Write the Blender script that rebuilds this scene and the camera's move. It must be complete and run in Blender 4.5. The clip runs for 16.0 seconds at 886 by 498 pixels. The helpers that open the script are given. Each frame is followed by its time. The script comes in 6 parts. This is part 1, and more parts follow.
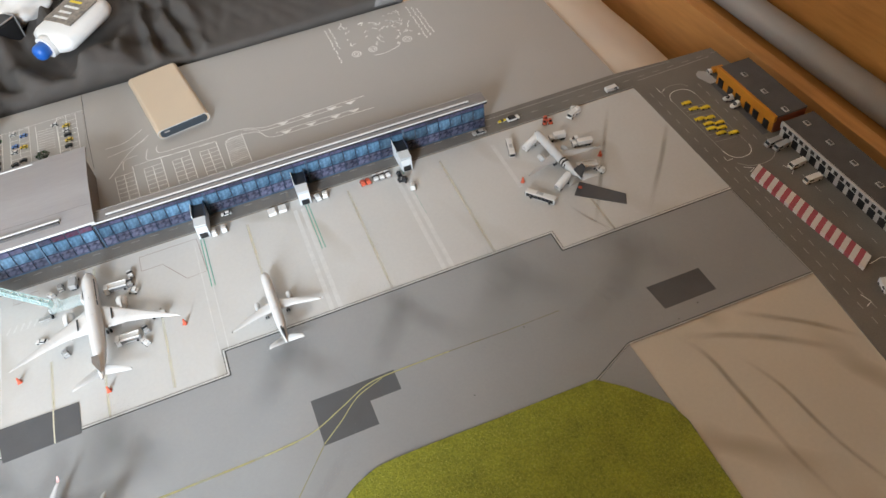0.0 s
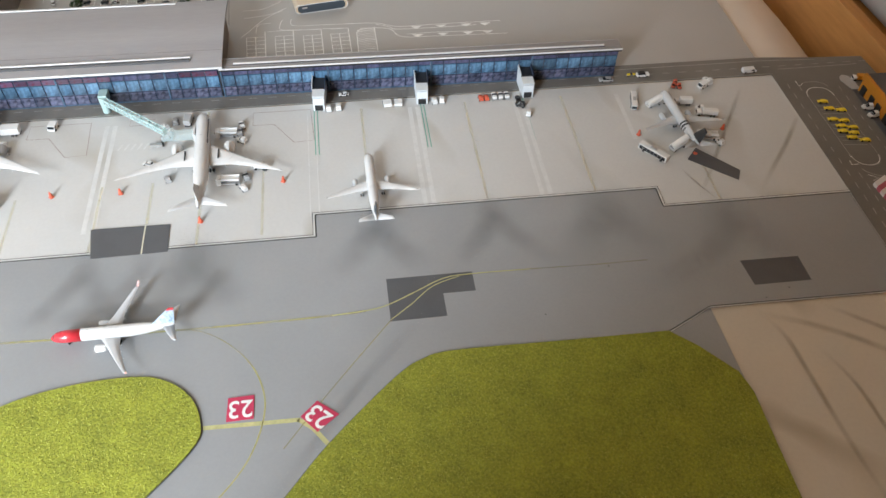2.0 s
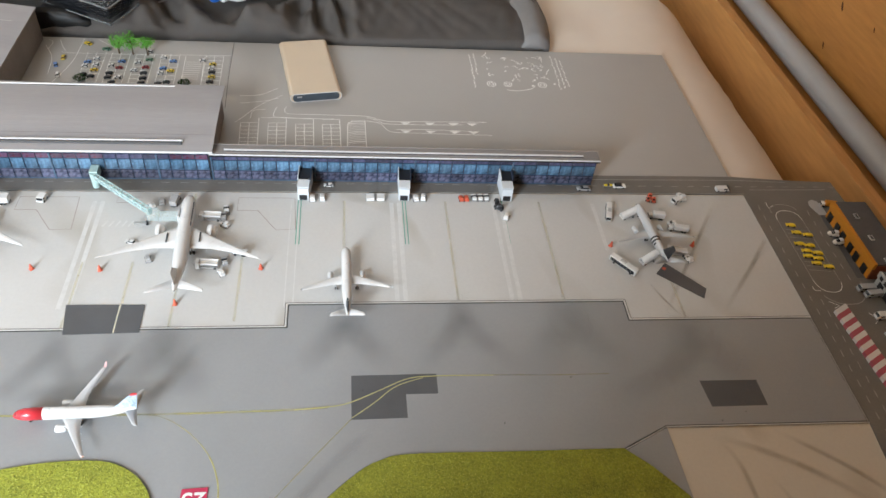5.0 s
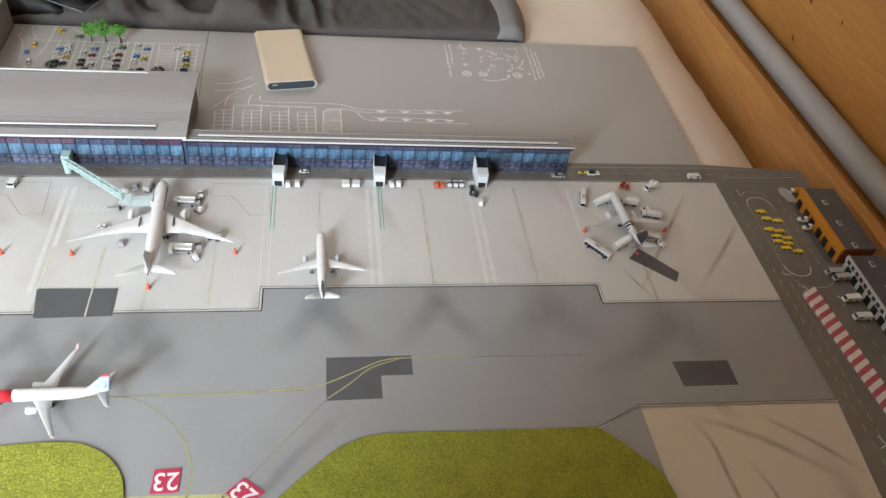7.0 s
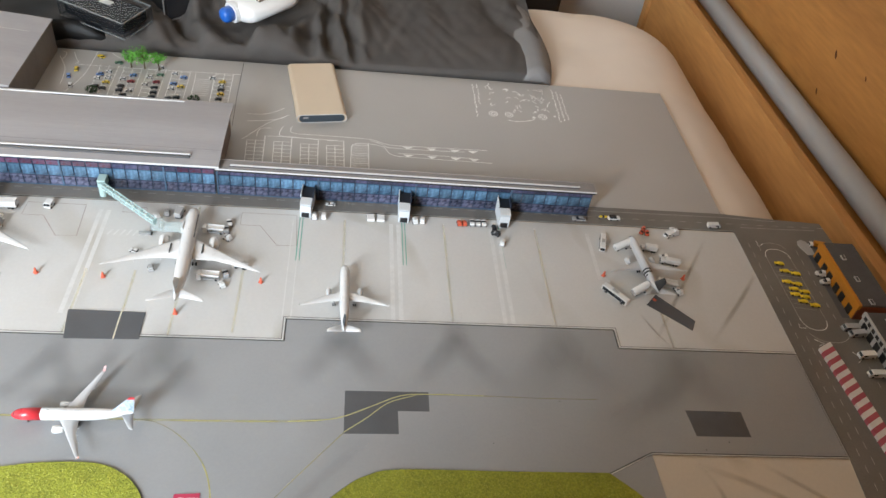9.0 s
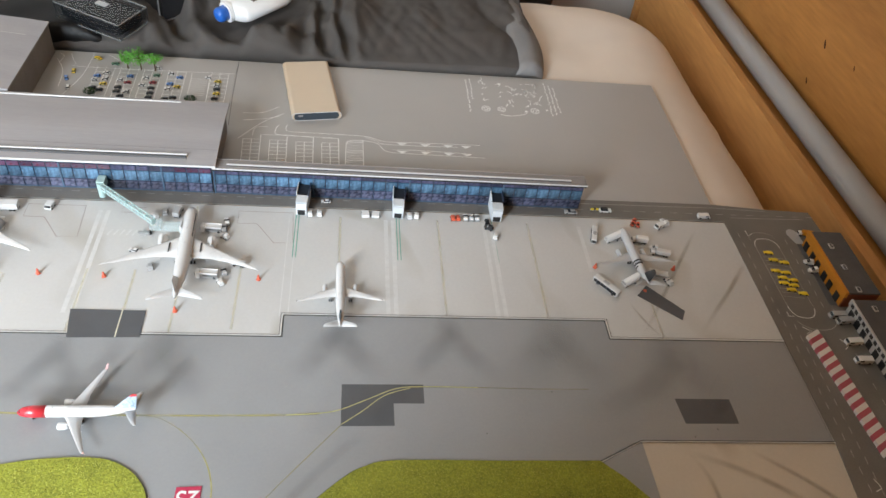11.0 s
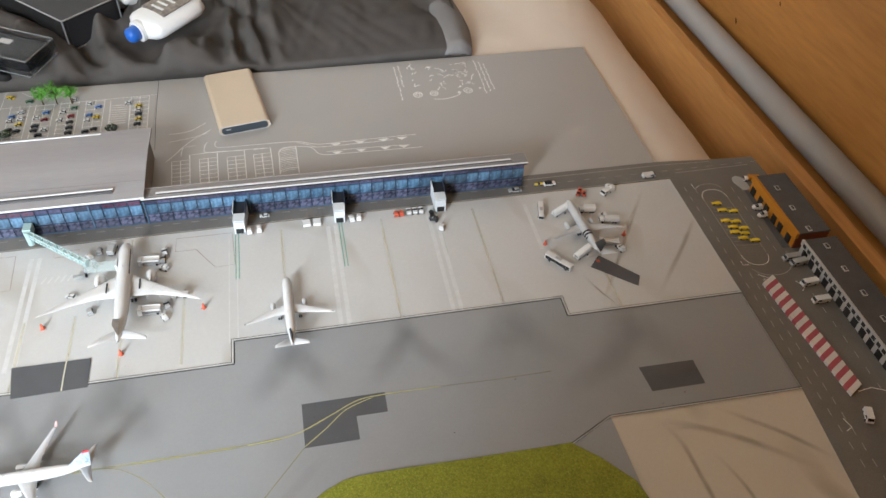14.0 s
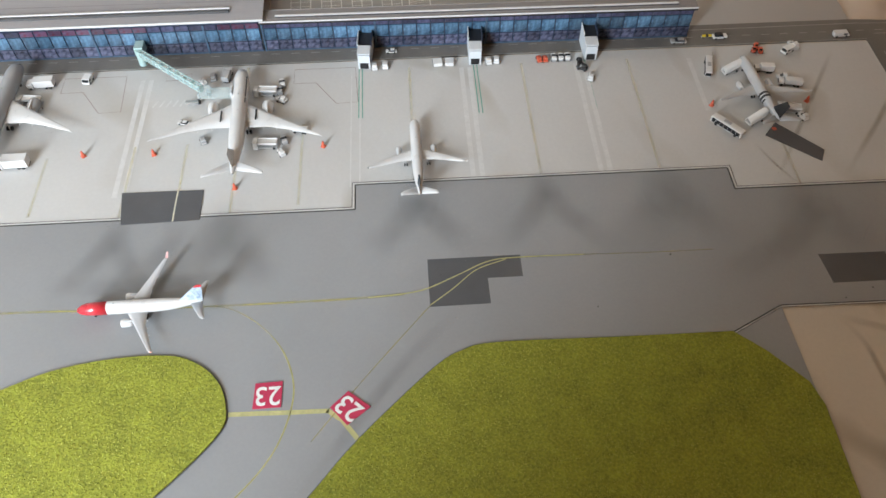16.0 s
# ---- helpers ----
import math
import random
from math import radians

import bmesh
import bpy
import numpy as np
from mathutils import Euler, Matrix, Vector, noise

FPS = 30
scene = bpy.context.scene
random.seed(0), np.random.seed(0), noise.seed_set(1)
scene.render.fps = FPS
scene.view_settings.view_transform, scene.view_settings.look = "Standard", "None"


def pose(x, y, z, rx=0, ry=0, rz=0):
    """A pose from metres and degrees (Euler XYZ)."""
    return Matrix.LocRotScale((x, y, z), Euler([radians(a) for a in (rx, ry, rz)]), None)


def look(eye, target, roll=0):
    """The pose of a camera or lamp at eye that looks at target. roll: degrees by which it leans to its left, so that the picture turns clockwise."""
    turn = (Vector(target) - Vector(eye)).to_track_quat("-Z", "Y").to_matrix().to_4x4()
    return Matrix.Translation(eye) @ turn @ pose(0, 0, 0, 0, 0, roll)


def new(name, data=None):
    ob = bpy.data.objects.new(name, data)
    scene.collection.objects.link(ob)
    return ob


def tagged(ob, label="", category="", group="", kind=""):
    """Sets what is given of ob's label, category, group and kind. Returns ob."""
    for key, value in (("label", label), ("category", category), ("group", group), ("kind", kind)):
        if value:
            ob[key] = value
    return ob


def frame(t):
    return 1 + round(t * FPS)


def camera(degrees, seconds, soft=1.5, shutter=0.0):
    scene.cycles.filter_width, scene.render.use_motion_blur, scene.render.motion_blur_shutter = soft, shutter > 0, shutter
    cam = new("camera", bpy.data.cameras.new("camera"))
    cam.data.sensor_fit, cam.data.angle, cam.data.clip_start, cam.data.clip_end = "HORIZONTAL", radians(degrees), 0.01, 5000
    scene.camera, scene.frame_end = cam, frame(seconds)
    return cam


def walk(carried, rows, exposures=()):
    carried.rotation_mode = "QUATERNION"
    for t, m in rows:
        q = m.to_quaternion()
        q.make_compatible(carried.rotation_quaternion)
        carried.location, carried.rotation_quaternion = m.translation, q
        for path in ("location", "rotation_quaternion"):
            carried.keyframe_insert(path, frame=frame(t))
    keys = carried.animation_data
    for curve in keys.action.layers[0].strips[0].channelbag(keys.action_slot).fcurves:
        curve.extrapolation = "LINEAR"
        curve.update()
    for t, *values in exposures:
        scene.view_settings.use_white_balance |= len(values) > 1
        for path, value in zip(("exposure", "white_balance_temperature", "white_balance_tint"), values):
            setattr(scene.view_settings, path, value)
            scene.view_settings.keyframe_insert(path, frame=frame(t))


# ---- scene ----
cam = camera(59.45, 16.0)
ROWS = [
    (0.0, 0.0853, -0.4753, 0.5845, 41.73, 4.95, -21.63),
    (0.5, 0.071, -0.4988, 0.5861, 39.5, 2.28, -15.11),
    (1.0, 0.0571, -0.5108, 0.5698, 39.79, 2.83, -9.62),
    (1.5, 0.0408, -0.5167, 0.5511, 41.16, 0.08, -8.47),
    (2.0, 0.0377, -0.5204, 0.5401, 41.08, -1.57, -7.68),
    (2.5, 0.0265, -0.5273, 0.5437, 39.94, -2.36, -5.27),
    (3.0, 0.0413, -0.52, 0.5427, 39.23, -3.33, -4.7),
    (3.5, 0.0511, -0.5089, 0.5465, 39.53, -4.04, -4.83),
    (4.0, 0.0496, -0.51, 0.5736, 42.03, -4.53, -4.35),
    (4.2, 0.0546, -0.5062, 0.5813, 43.15, -4.71, -4.4),
    (6.3, 0.0581, -0.5184, 0.5705, 46.5, -4.96, -6.33),
    (6.5, 0.0609, -0.5196, 0.5701, 46.29, -5.19, -6.37),
    (7.0, 0.0593, -0.5249, 0.5665, 46.01, -5.88, -6.37),
    (7.5, 0.0575, -0.5288, 0.5695, 45.92, -6.47, -5.93),
    (8.0, 0.0525, -0.5277, 0.572, 46.14, -6.99, -5.4),
    (8.5, 0.0403, -0.5276, 0.5919, 47.17, -7.1, -4.22),
    (9.0, 0.0499, -0.5264, 0.5862, 47.6, -7.05, -3.75),
    (11.5, 0.0564, -0.5382, 0.6035, 46.33, -5.77, -4.73),
    (12.0, 0.0461, -0.5396, 0.5902, 44.64, -4.95, -5.45),
    (12.5, 0.0448, -0.5351, 0.5852, 43.13, -3.9, -6.51),
    (13.0, 0.0577, -0.5278, 0.5827, 42.44, -2.73, -8.12),
    (13.5, 0.0987, -0.5057, 0.6176, 45.0, -0.96, -11.29),
    (14.0, 0.0904, -0.5108, 0.6094, 45.5, -1.69, -11.28),
    (14.5, 0.0868, -0.5004, 0.5916, 44.17, -3.34, -9.22),
    (15.0, 0.082, -0.4802, 0.5789, 42.52, -4.42, -6.57),
    (15.5, 0.0871, -0.4668, 0.5446, 37.17, 2.57, -5.14),
    (16.0, 0.0505, -0.4628, 0.5238, 36.54, 0.04, -3.5),
]
walk(cam, [(t, pose(x, y, z, rx, ry, rz)) for t, x, y, z, rx, ry, rz in ROWS],
     exposures=[(0.0, 0.10), (1.0, 0.0), (2.5, -0.05), (3.5, -0.02), (8.5, 0.0), (12.5, -0.04), (13.5, 0.10), (14.0, 0.05), (15.0, 0.02), (15.5, -0.12), (16.0, -0.22)])

# ---- light: a dim room with one window behind the camera, to the left ----
world = bpy.data.worlds.new("room_world")
scene.world = world
world.use_nodes = True
sky = world.node_tree.nodes.new("ShaderNodeTexSky")
sky.sky_type, sky.sun_disc = "NISHITA", False
sky.sun_elevation, sky.sun_rotation = radians(40), radians(200)
world.node_tree.links.new(sky.outputs[0], world.node_tree.nodes["Background"].inputs[0])
world.node_tree.nodes["Background"].inputs[1].default_value = 0.12

# the room's inside, and the window's opening in the wall behind the camera
RX0, RX1, RY0, RY1, RZ0, RZ1 = -1.55, 1.05, -1.25, 1.25, -0.55, 1.75
WX0, WX1, WZ0, WZ1 = -0.97, -0.56, 0.12, 1.08
lamp_data = bpy.data.lights.new("window_light", "AREA")
lamp_data.shape, lamp_data.size, lamp_data.size_y = "RECTANGLE", WX1 - WX0 - 0.04, WZ1 - WZ0 - 0.04
lamp_data.energy, lamp_data.color = 52.0, (0.845, 0.95, 1.05)
lamp = new("window_light", lamp_data)
lamp.matrix_world = look(((WX0 + WX1) / 2, RY0 + 0.01, (WZ0 + WZ1) / 2), (-0.30, 0.2, 0.1))


# ---- materials ----
def shade(name, base, rough=0.5, metal=0.0, vary=0.12, scale=60.0, fine=600.0, bump=0.0, rand=0.0, tint=None, coat=0.0, stretch=(1, 1, 1), spread=0.6):
    """A painted or printed surface: base colour with blotches and grain at two scales, relief, and a spread from piece to piece."""
    m = bpy.data.materials.new(name)
    m.use_nodes = True
    nt = m.node_tree
    n, l = nt.nodes, nt.links
    p = n["Principled BSDF"]
    p.inputs["Metallic"].default_value = metal
    p.inputs["Coat Weight"].default_value = coat
    tc = n.new("ShaderNodeTexCoord")
    mp = n.new("ShaderNodeMapping")
    mp.inputs["Scale"].default_value = stretch
    l.new(tc.outputs["Object"], mp.inputs["Vector"])
    big, small = n.new("ShaderNodeTexNoise"), n.new("ShaderNodeTexNoise")
    big.inputs["Scale"].default_value, small.inputs["Scale"].default_value = scale, fine
    big.inputs["Detail"].default_value, small.inputs["Detail"].default_value = 5, 3
    l.new(mp.outputs[0], big.inputs["Vector"])
    l.new(mp.outputs[0], small.inputs["Vector"])
    mixf = n.new("ShaderNodeMix")
    mixf.inputs[0].default_value = 1 - spread
    l.new(big.outputs["Fac"], mixf.inputs[2])
    l.new(small.outputs["Fac"], mixf.inputs[3])
    ramp = n.new("ShaderNodeValToRGB")
    ramp.color_ramp.elements[0].position, ramp.color_ramp.elements[1].position = 0.3, 0.7
    other = tint or base
    ramp.color_ramp.elements[0].color = (*[c * (1 - vary) for c in base], 1)
    ramp.color_ramp.elements[1].color = (*[min(1, c * (1 + vary)) for c in other], 1)
    l.new(mixf.outputs[0], ramp.inputs[0])
    out = ramp.outputs[0]
    if rand:
        info, hsv, mr = n.new("ShaderNodeObjectInfo"), n.new("ShaderNodeHueSaturation"), n.new("ShaderNodeMapRange")
        mr.inputs[3].default_value, mr.inputs[4].default_value = 1 - rand, 1 + rand
        l.new(info.outputs["Random"], mr.inputs[0])
        l.new(mr.outputs[0], hsv.inputs["Value"])
        l.new(out, hsv.inputs["Color"])
        out = hsv.outputs[0]
    l.new(out, p.inputs["Base Color"])
    rr = n.new("ShaderNodeMapRange")
    rr.inputs[3].default_value, rr.inputs[4].default_value = max(0.02, rough - 0.08), min(1, rough + 0.08)
    l.new(big.outputs["Fac"], rr.inputs[0])
    l.new(rr.outputs[0], p.inputs["Roughness"])
    if bump:
        b = n.new("ShaderNodeBump")
        b.inputs["Strength"].default_value, b.inputs["Distance"].default_value = 0.6, bump
        l.new(small.outputs["Fac"], b.inputs["Height"])
        l.new(b.outputs[0], p.inputs["Normal"])
    return m


def marble(name, base, vein, amount):
    """Pale stone-look foil with soft diagonal veins."""
    m = shade(name, base, 0.42, vary=0.05, scale=9, fine=300)
    nt = m.node_tree
    n, l = nt.nodes, nt.links
    p = n["Principled BSDF"]
    src = p.inputs["Base Color"].links[0].from_socket
    tc, mp, wv = n.new("ShaderNodeTexCoord"), n.new("ShaderNodeMapping"), n.new("ShaderNodeTexWave")
    mp.inputs["Rotation"].default_value = (0, 0, radians(-33))
    wv.inputs["Scale"].default_value, wv.inputs["Distortion"].default_value = 2.3, 7.0
    wv.inputs["Detail"].default_value, wv.inputs["Detail Scale"].default_value = 3.0, 1.6
    l.new(tc.outputs["Object"], mp.inputs[0])
    l.new(mp.outputs[0], wv.inputs[0])
    rp = n.new("ShaderNodeValToRGB")
    rp.color_ramp.elements[0].position, rp.color_ramp.elements[0].color = 0.0, (amount, amount, amount, 1)
    rp.color_ramp.elements[1].position, rp.color_ramp.elements[1].color = 0.13, (0, 0, 0, 1)
    gate, gr, mul = n.new("ShaderNodeTexNoise"), n.new("ShaderNodeMapRange"), n.new("ShaderNodeMath")
    gate.inputs["Scale"].default_value = 7.0
    gr.inputs[1].default_value, gr.inputs[2].default_value = 0.42, 0.62
    mul.operation = "MULTIPLY"
    l.new(tc.outputs["Object"], gate.inputs[0])
    l.new(gate.outputs["Fac"], gr.inputs[0])
    l.new(wv.outputs["Fac"], rp.inputs[0])
    l.new(rp.outputs[0], mul.inputs[0])
    l.new(gr.outputs[0], mul.inputs[1])
    mix = n.new("ShaderNodeMix")
    mix.data_type = "RGBA"
    l.new(mul.outputs[0], mix.inputs[0])
    l.new(src, mix.inputs[6])
    mix.inputs[7].default_value = (*vein, 1)
    l.new(mix.outputs[2], p.inputs["Base Color"])
    return m


def soot(name, color, strength, along=True, patch=35):
    """Airbrushed dirt or worn paint: dense in the middle of its strip (u across), thin and broken towards the ends (v along)."""
    m = shade(name, color, 0.6, vary=0.1)
    nt = m.node_tree
    n, l = nt.nodes, nt.links
    p = n["Principled BSDF"]
    sep, noi, tc = n.new("ShaderNodeSeparateXYZ"), n.new("ShaderNodeTexNoise"), n.new("ShaderNodeTexCoord")
    l.new(tc.outputs["UV"], sep.inputs[0])
    noi.inputs["Scale"].default_value, noi.inputs["Detail"].default_value = patch, 4
    l.new(tc.outputs["Object"], noi.inputs[0])

    def bell(sock):
        a, b, c = n.new("ShaderNodeMath"), n.new("ShaderNodeMath"), n.new("ShaderNodeMapRange")
        a.operation, b.operation, c.interpolation_type = "SUBTRACT", "ABSOLUTE", "SMOOTHERSTEP"
        a.inputs[1].default_value = 0.5
        l.new(sock, a.inputs[0])
        l.new(a.outputs[0], b.inputs[0])
        l.new(b.outputs[0], c.inputs[0])
        c.inputs[1].default_value, c.inputs[2].default_value, c.inputs[3].default_value, c.inputs[4].default_value = 0.0, 0.5, 1.0, 0.0
        return c.outputs[0]

    m1, m2, m3 = (n.new("ShaderNodeMath") for _ in range(3))
    for k in (m1, m2, m3):
        k.operation = "MULTIPLY"
    l.new(bell(sep.outputs[0]), m1.inputs[0])
    m1.inputs[1].default_value = 1.0
    if along:
        l.new(bell(sep.outputs[1]), m1.inputs[1])
    l.new(m1.outputs[0], m2.inputs[0])
    l.new(noi.outputs["Fac"], m2.inputs[1])
    l.new(m2.outputs[0], m3.inputs[0])
    m3.inputs[1].default_value = strength
    m3.use_clamp = True
    l.new(m3.outputs[0], p.inputs["Alpha"])
    return m


def grain(name, dark, light, scale=6.0, rough=0.45, turn=(0, 0, 0)):
    """Varnished wood: long grain, with a few darker rings."""
    m = shade(name, dark, rough, vary=0.13, scale=scale, fine=150, stretch=(1, 0.12, 1), tint=light, bump=0.0004)
    nt = m.node_tree
    n, l = nt.nodes, nt.links
    p = n["Principled BSDF"]
    src = p.inputs["Base Color"].links[0].from_socket
    tc, mp, wv, mix = n.new("ShaderNodeTexCoord"), n.new("ShaderNodeMapping"), n.new("ShaderNodeTexWave"), n.new("ShaderNodeMix")
    mp.inputs["Scale"].default_value, mp.inputs["Rotation"].default_value = (1, 0.1, 1), [radians(a) for a in turn]
    wv.bands_direction = "Z"
    wv.inputs["Scale"].default_value, wv.inputs["Distortion"].default_value, wv.inputs["Detail"].default_value = 2.2, 13.0, 4.0
    wv.inputs["Detail Scale"].default_value = 1.2
    l.new(tc.outputs["Object"], mp.inputs[0])
    l.new(mp.outputs[0], wv.inputs[0])
    mix.data_type, mix.blend_type = "RGBA", "MULTIPLY"
    rp = n.new("ShaderNodeValToRGB")
    rp.color_ramp.elements[0].color, rp.color_ramp.elements[1].color = (0.72, 0.66, 0.6, 1), (1, 1, 1, 1)
    rp.color_ramp.elements[1].position = 0.6
    l.new(wv.outputs["Fac"], rp.inputs[0])
    mix.inputs[0].default_value = 0.38
    l.new(src, mix.inputs[6])
    l.new(rp.outputs[0], mix.inputs[7])
    l.new(mix.outputs[2], p.inputs["Base Color"])
    return m


def clear(name, color, rough=0.05, alpha=0.35):
    """Thin tinted clear plastic."""
    m = shade(name, color, rough, vary=0.05)
    m.node_tree.nodes["Principled BSDF"].inputs["Alpha"].default_value = alpha
    return m


M_APRON = marble("apron_foil", (0.59, 0.588, 0.575), (0.40, 0.37, 0.31), 0.55)
M_MARBLE = marble("marble_foil", (0.60, 0.54, 0.455), (0.36, 0.30, 0.22), 0.7)
M_TAXI = shade("taxiway_sheet", (0.305, 0.312, 0.318), 0.34, vary=0.08, scale=7, fine=420, spread=0.75)
M_BACK = shade("grey_card", (0.41, 0.395, 0.375), 0.34, vary=0.06, scale=5, fine=500, spread=0.75)
M_ROAD = shade("road_print", (0.175, 0.165, 0.15), 0.5, vary=0.22, scale=18, fine=700)
M_DARK = shade("new_asphalt_print", (0.095, 0.098, 0.105), 0.45, vary=0.12, scale=40, fine=900)
M_WHITE = shade("white_line", (0.78, 0.78, 0.76), 0.5, vary=0.15, scale=120, fine=900)
M_LINE2 = shade("faint_white_line", (0.80, 0.80, 0.78), 0.5, vary=0.10, scale=160, fine=900)
M_PEN = shade("white_pen", (0.84, 0.835, 0.81), 0.5, vary=0.2, scale=120)
M_BLACKLINE = shade("black_line", (0.03, 0.03, 0.03), 0.5, vary=0.2)
M_REDLINE = shade("thin_dull_red_line", (0.30, 0.22, 0.20), 0.5, vary=0.2)
M_GREEN = shade("green_line", (0.12, 0.38, 0.29), 0.5, vary=0.25, scale=150)
M_YEL = shade("worn_yellow_line", (0.47, 0.45, 0.21), 0.5, vary=0.2, scale=140)
M_CREAM = shade("worn_cream_line", (0.66, 0.64, 0.50), 0.5, vary=0.15, scale=140)
M_YELFADE = soot("faded_yellow_line", (0.52, 0.48, 0.17), 1.0, False, 45)
M_YELAPRON = soot("faint_yellow_line", (0.74, 0.66, 0.36), 0.55, False, 40)
M_STAND = shade("worn_white_line", (0.655, 0.655, 0.645), 0.5, vary=0.09, scale=130, fine=500)
M_STREETLINE = shade("street_line", (0.38, 0.375, 0.35), 0.5, vary=0.15, scale=160, fine=900)
M_SOOT = soot("airbrushed_soot", (0.10, 0.10, 0.10), 0.30)
M_SOOTWIDE = soot("broad_soot", (0.10, 0.10, 0.10), 0.24)
M_SOOT2 = soot("light_soot", (0.2, 0.18, 0.16), 0.06)
M_VEIN = soot("marble_vein", (0.36, 0.30, 0.20), 0.62)
M_SIGN = shade("sign_red", (0.50, 0.035, 0.09), 0.45, vary=0.08)
M_GRASS = shade("grass_mat", (0.24, 0.27, 0.030), 0.9, vary=0.35, scale=45, fine=520, bump=0.0012, tint=(0.32, 0.34, 0.04), spread=0.35)
# Darker grass copies for the right lawn: light falloff put into the colour.
M_GRASS_DIM = shade("olive_grass_mat", (0.225, 0.245, 0.022), 0.9, vary=0.3, scale=45, fine=520, bump=0.0012, tint=(0.29, 0.30, 0.032), spread=0.35)
M_TUFT_DIM = shade("olive_grass_fibre", (0.265, 0.285, 0.026), 0.85, vary=0.25, scale=300, fine=900, tint=(0.39, 0.39, 0.075))
M_TUFT = shade("grass_fibre", (0.29, 0.32, 0.04), 0.85, vary=0.22, scale=300, fine=900, tint=(0.46, 0.47, 0.10))
M_ROOF = shade("grey_paper_roof", (0.34, 0.325, 0.33), 0.62, vary=0.1, scale=14, fine=260, stretch=(0.25, 3, 1), bump=0.0002)
M_PIERROOF = shade("taupe_paper_roof", (0.25, 0.23, 0.22), 0.6, vary=0.12, scale=14, fine=260, stretch=(0.25, 3, 1))
M_WALLPAPER = shade("grey_card_wall", (0.24, 0.225, 0.22), 0.7, vary=0.2, scale=30)
M_SILVER = shade("silver_strip", (0.52, 0.50, 0.49), 0.46, metal=0.6, vary=0.08, scale=60)
M_GLASSB = shade("printed_blue_glazing", (0.022, 0.052, 0.10), 0.24, vary=0.6, scale=110, fine=420, rand=0.38, tint=(0.075, 0.150, 0.235), coat=0.3)
M_GLASSTOP = shade("printed_purple_band", (0.016, 0.020, 0.040), 0.3, vary=0.6, scale=70, fine=420, rand=0.5, tint=(0.055, 0.055, 0.105), coat=0.2)
M_GLASSD = shade("printed_dark_glazing", (0.014, 0.020, 0.042), 0.28, vary=0.8, scale=170, fine=420, rand=0.45, tint=(0.080, 0.085, 0.135), coat=0.3)
M_GLASSR = shade("printed_red_glazing", (0.20, 0.03, 0.055), 0.25, vary=0.5, scale=160, fine=420, rand=0.4, tint=(0.05, 0.05, 0.09), coat=0.3)
M_MULLION = shade("dark_blue_mullion", (0.025, 0.04, 0.075), 0.4, vary=0.3)
M_SPANDREL = shade("blue_spandrel", (0.06, 0.105, 0.165), 0.4, vary=0.4, scale=90, fine=300)
M_JETWAY = shade("pale_blue_card", (0.68, 0.72, 0.75), 0.5, vary=0.08)
M_TURQ = shade("turquoise_steel", (0.40, 0.55, 0.535), 0.4, vary=0.1, scale=120)
M_TURQGLASS = clear("turquoise_clear_plastic", (0.62, 0.76, 0.76), 0.1, 0.26)
M_PLANE = shade("white_aircraft_lacquer", (0.68, 0.678, 0.67), 0.3, vary=0.04, scale=90, coat=0.4)
M_PLANEGREY = shade("pale_grey_lacquer", (0.56, 0.57, 0.58), 0.32, vary=0.05, scale=90, coat=0.3)
M_PLANEDULL = shade("mid_grey_lacquer", (0.36, 0.37, 0.38), 0.35, vary=0.06, scale=90, coat=0.2)
M_PLANERED = shade("red_lacquer", (0.62, 0.035, 0.05), 0.28, vary=0.05, coat=0.5)
M_TIPRED = shade("faded_red_lacquer", (0.66, 0.24, 0.24), 0.35, vary=0.4, scale=260, tint=(0.72, 0.50, 0.48))
M_PLANEBLUE = shade("pale_blue_lacquer", (0.17, 0.32, 0.56), 0.32, vary=0.35, scale=220, tint=(0.60, 0.68, 0.78))
M_FINGREY = shade("taupe_fin_lacquer", (0.64, 0.625, 0.615), 0.35, vary=0.15, scale=200)
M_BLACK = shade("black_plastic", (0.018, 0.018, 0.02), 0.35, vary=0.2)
M_PORT2 = shade("glossy_black_plastic", (0.010, 0.010, 0.011), 0.18, vary=0.1)
M_CASE = shade("dark_grey_vinyl", (0.013, 0.012, 0.012), 0.5, vary=0.15, scale=30)
M_RUBBER = shade("tyre_rubber", (0.02, 0.02, 0.02), 0.8, vary=0.2)
M_METAL = shade("dull_metal", (0.42, 0.42, 0.42), 0.35, metal=0.6, vary=0.1)
M_VEH = shade("white_vehicle_paint", (0.76, 0.76, 0.75), 0.35, vary=0.04, rand=0.06)
M_VGREY = shade("silver_vehicle_paint", (0.42, 0.42, 0.42), 0.35, vary=0.06)
M_GLAZE = shade("dark_vehicle_glass", (0.02, 0.022, 0.026), 0.12, vary=0.1)
M_ORANGE = shade("orange_plastic", (0.66, 0.13, 0.07), 0.45, vary=0.08)
M_YELLOW = shade("yellow_plastic", (0.80, 0.60, 0.03), 0.45, vary=0.08, rand=0.1)
M_OCHRE = shade("orange_yellow_card", (0.56, 0.22, 0.015), 0.5, vary=0.12, scale=60)
M_BRICK = shade("red_brown_card", (0.22, 0.06, 0.03), 0.6, vary=0.15)
M_DROOF = shade("dark_roofing_felt", (0.095, 0.093, 0.095), 0.75, vary=0.22, scale=60, fine=700)
M_STRRED = shade("barrier_red", (0.42, 0.09, 0.12), 0.45, vary=0.1)
M_STRWHITE = shade("barrier_white", (0.72, 0.70, 0.68), 0.45, vary=0.06)
M_WIRE = shade("hangar_grey_card", (0.50, 0.50, 0.50), 0.5, vary=0.1)
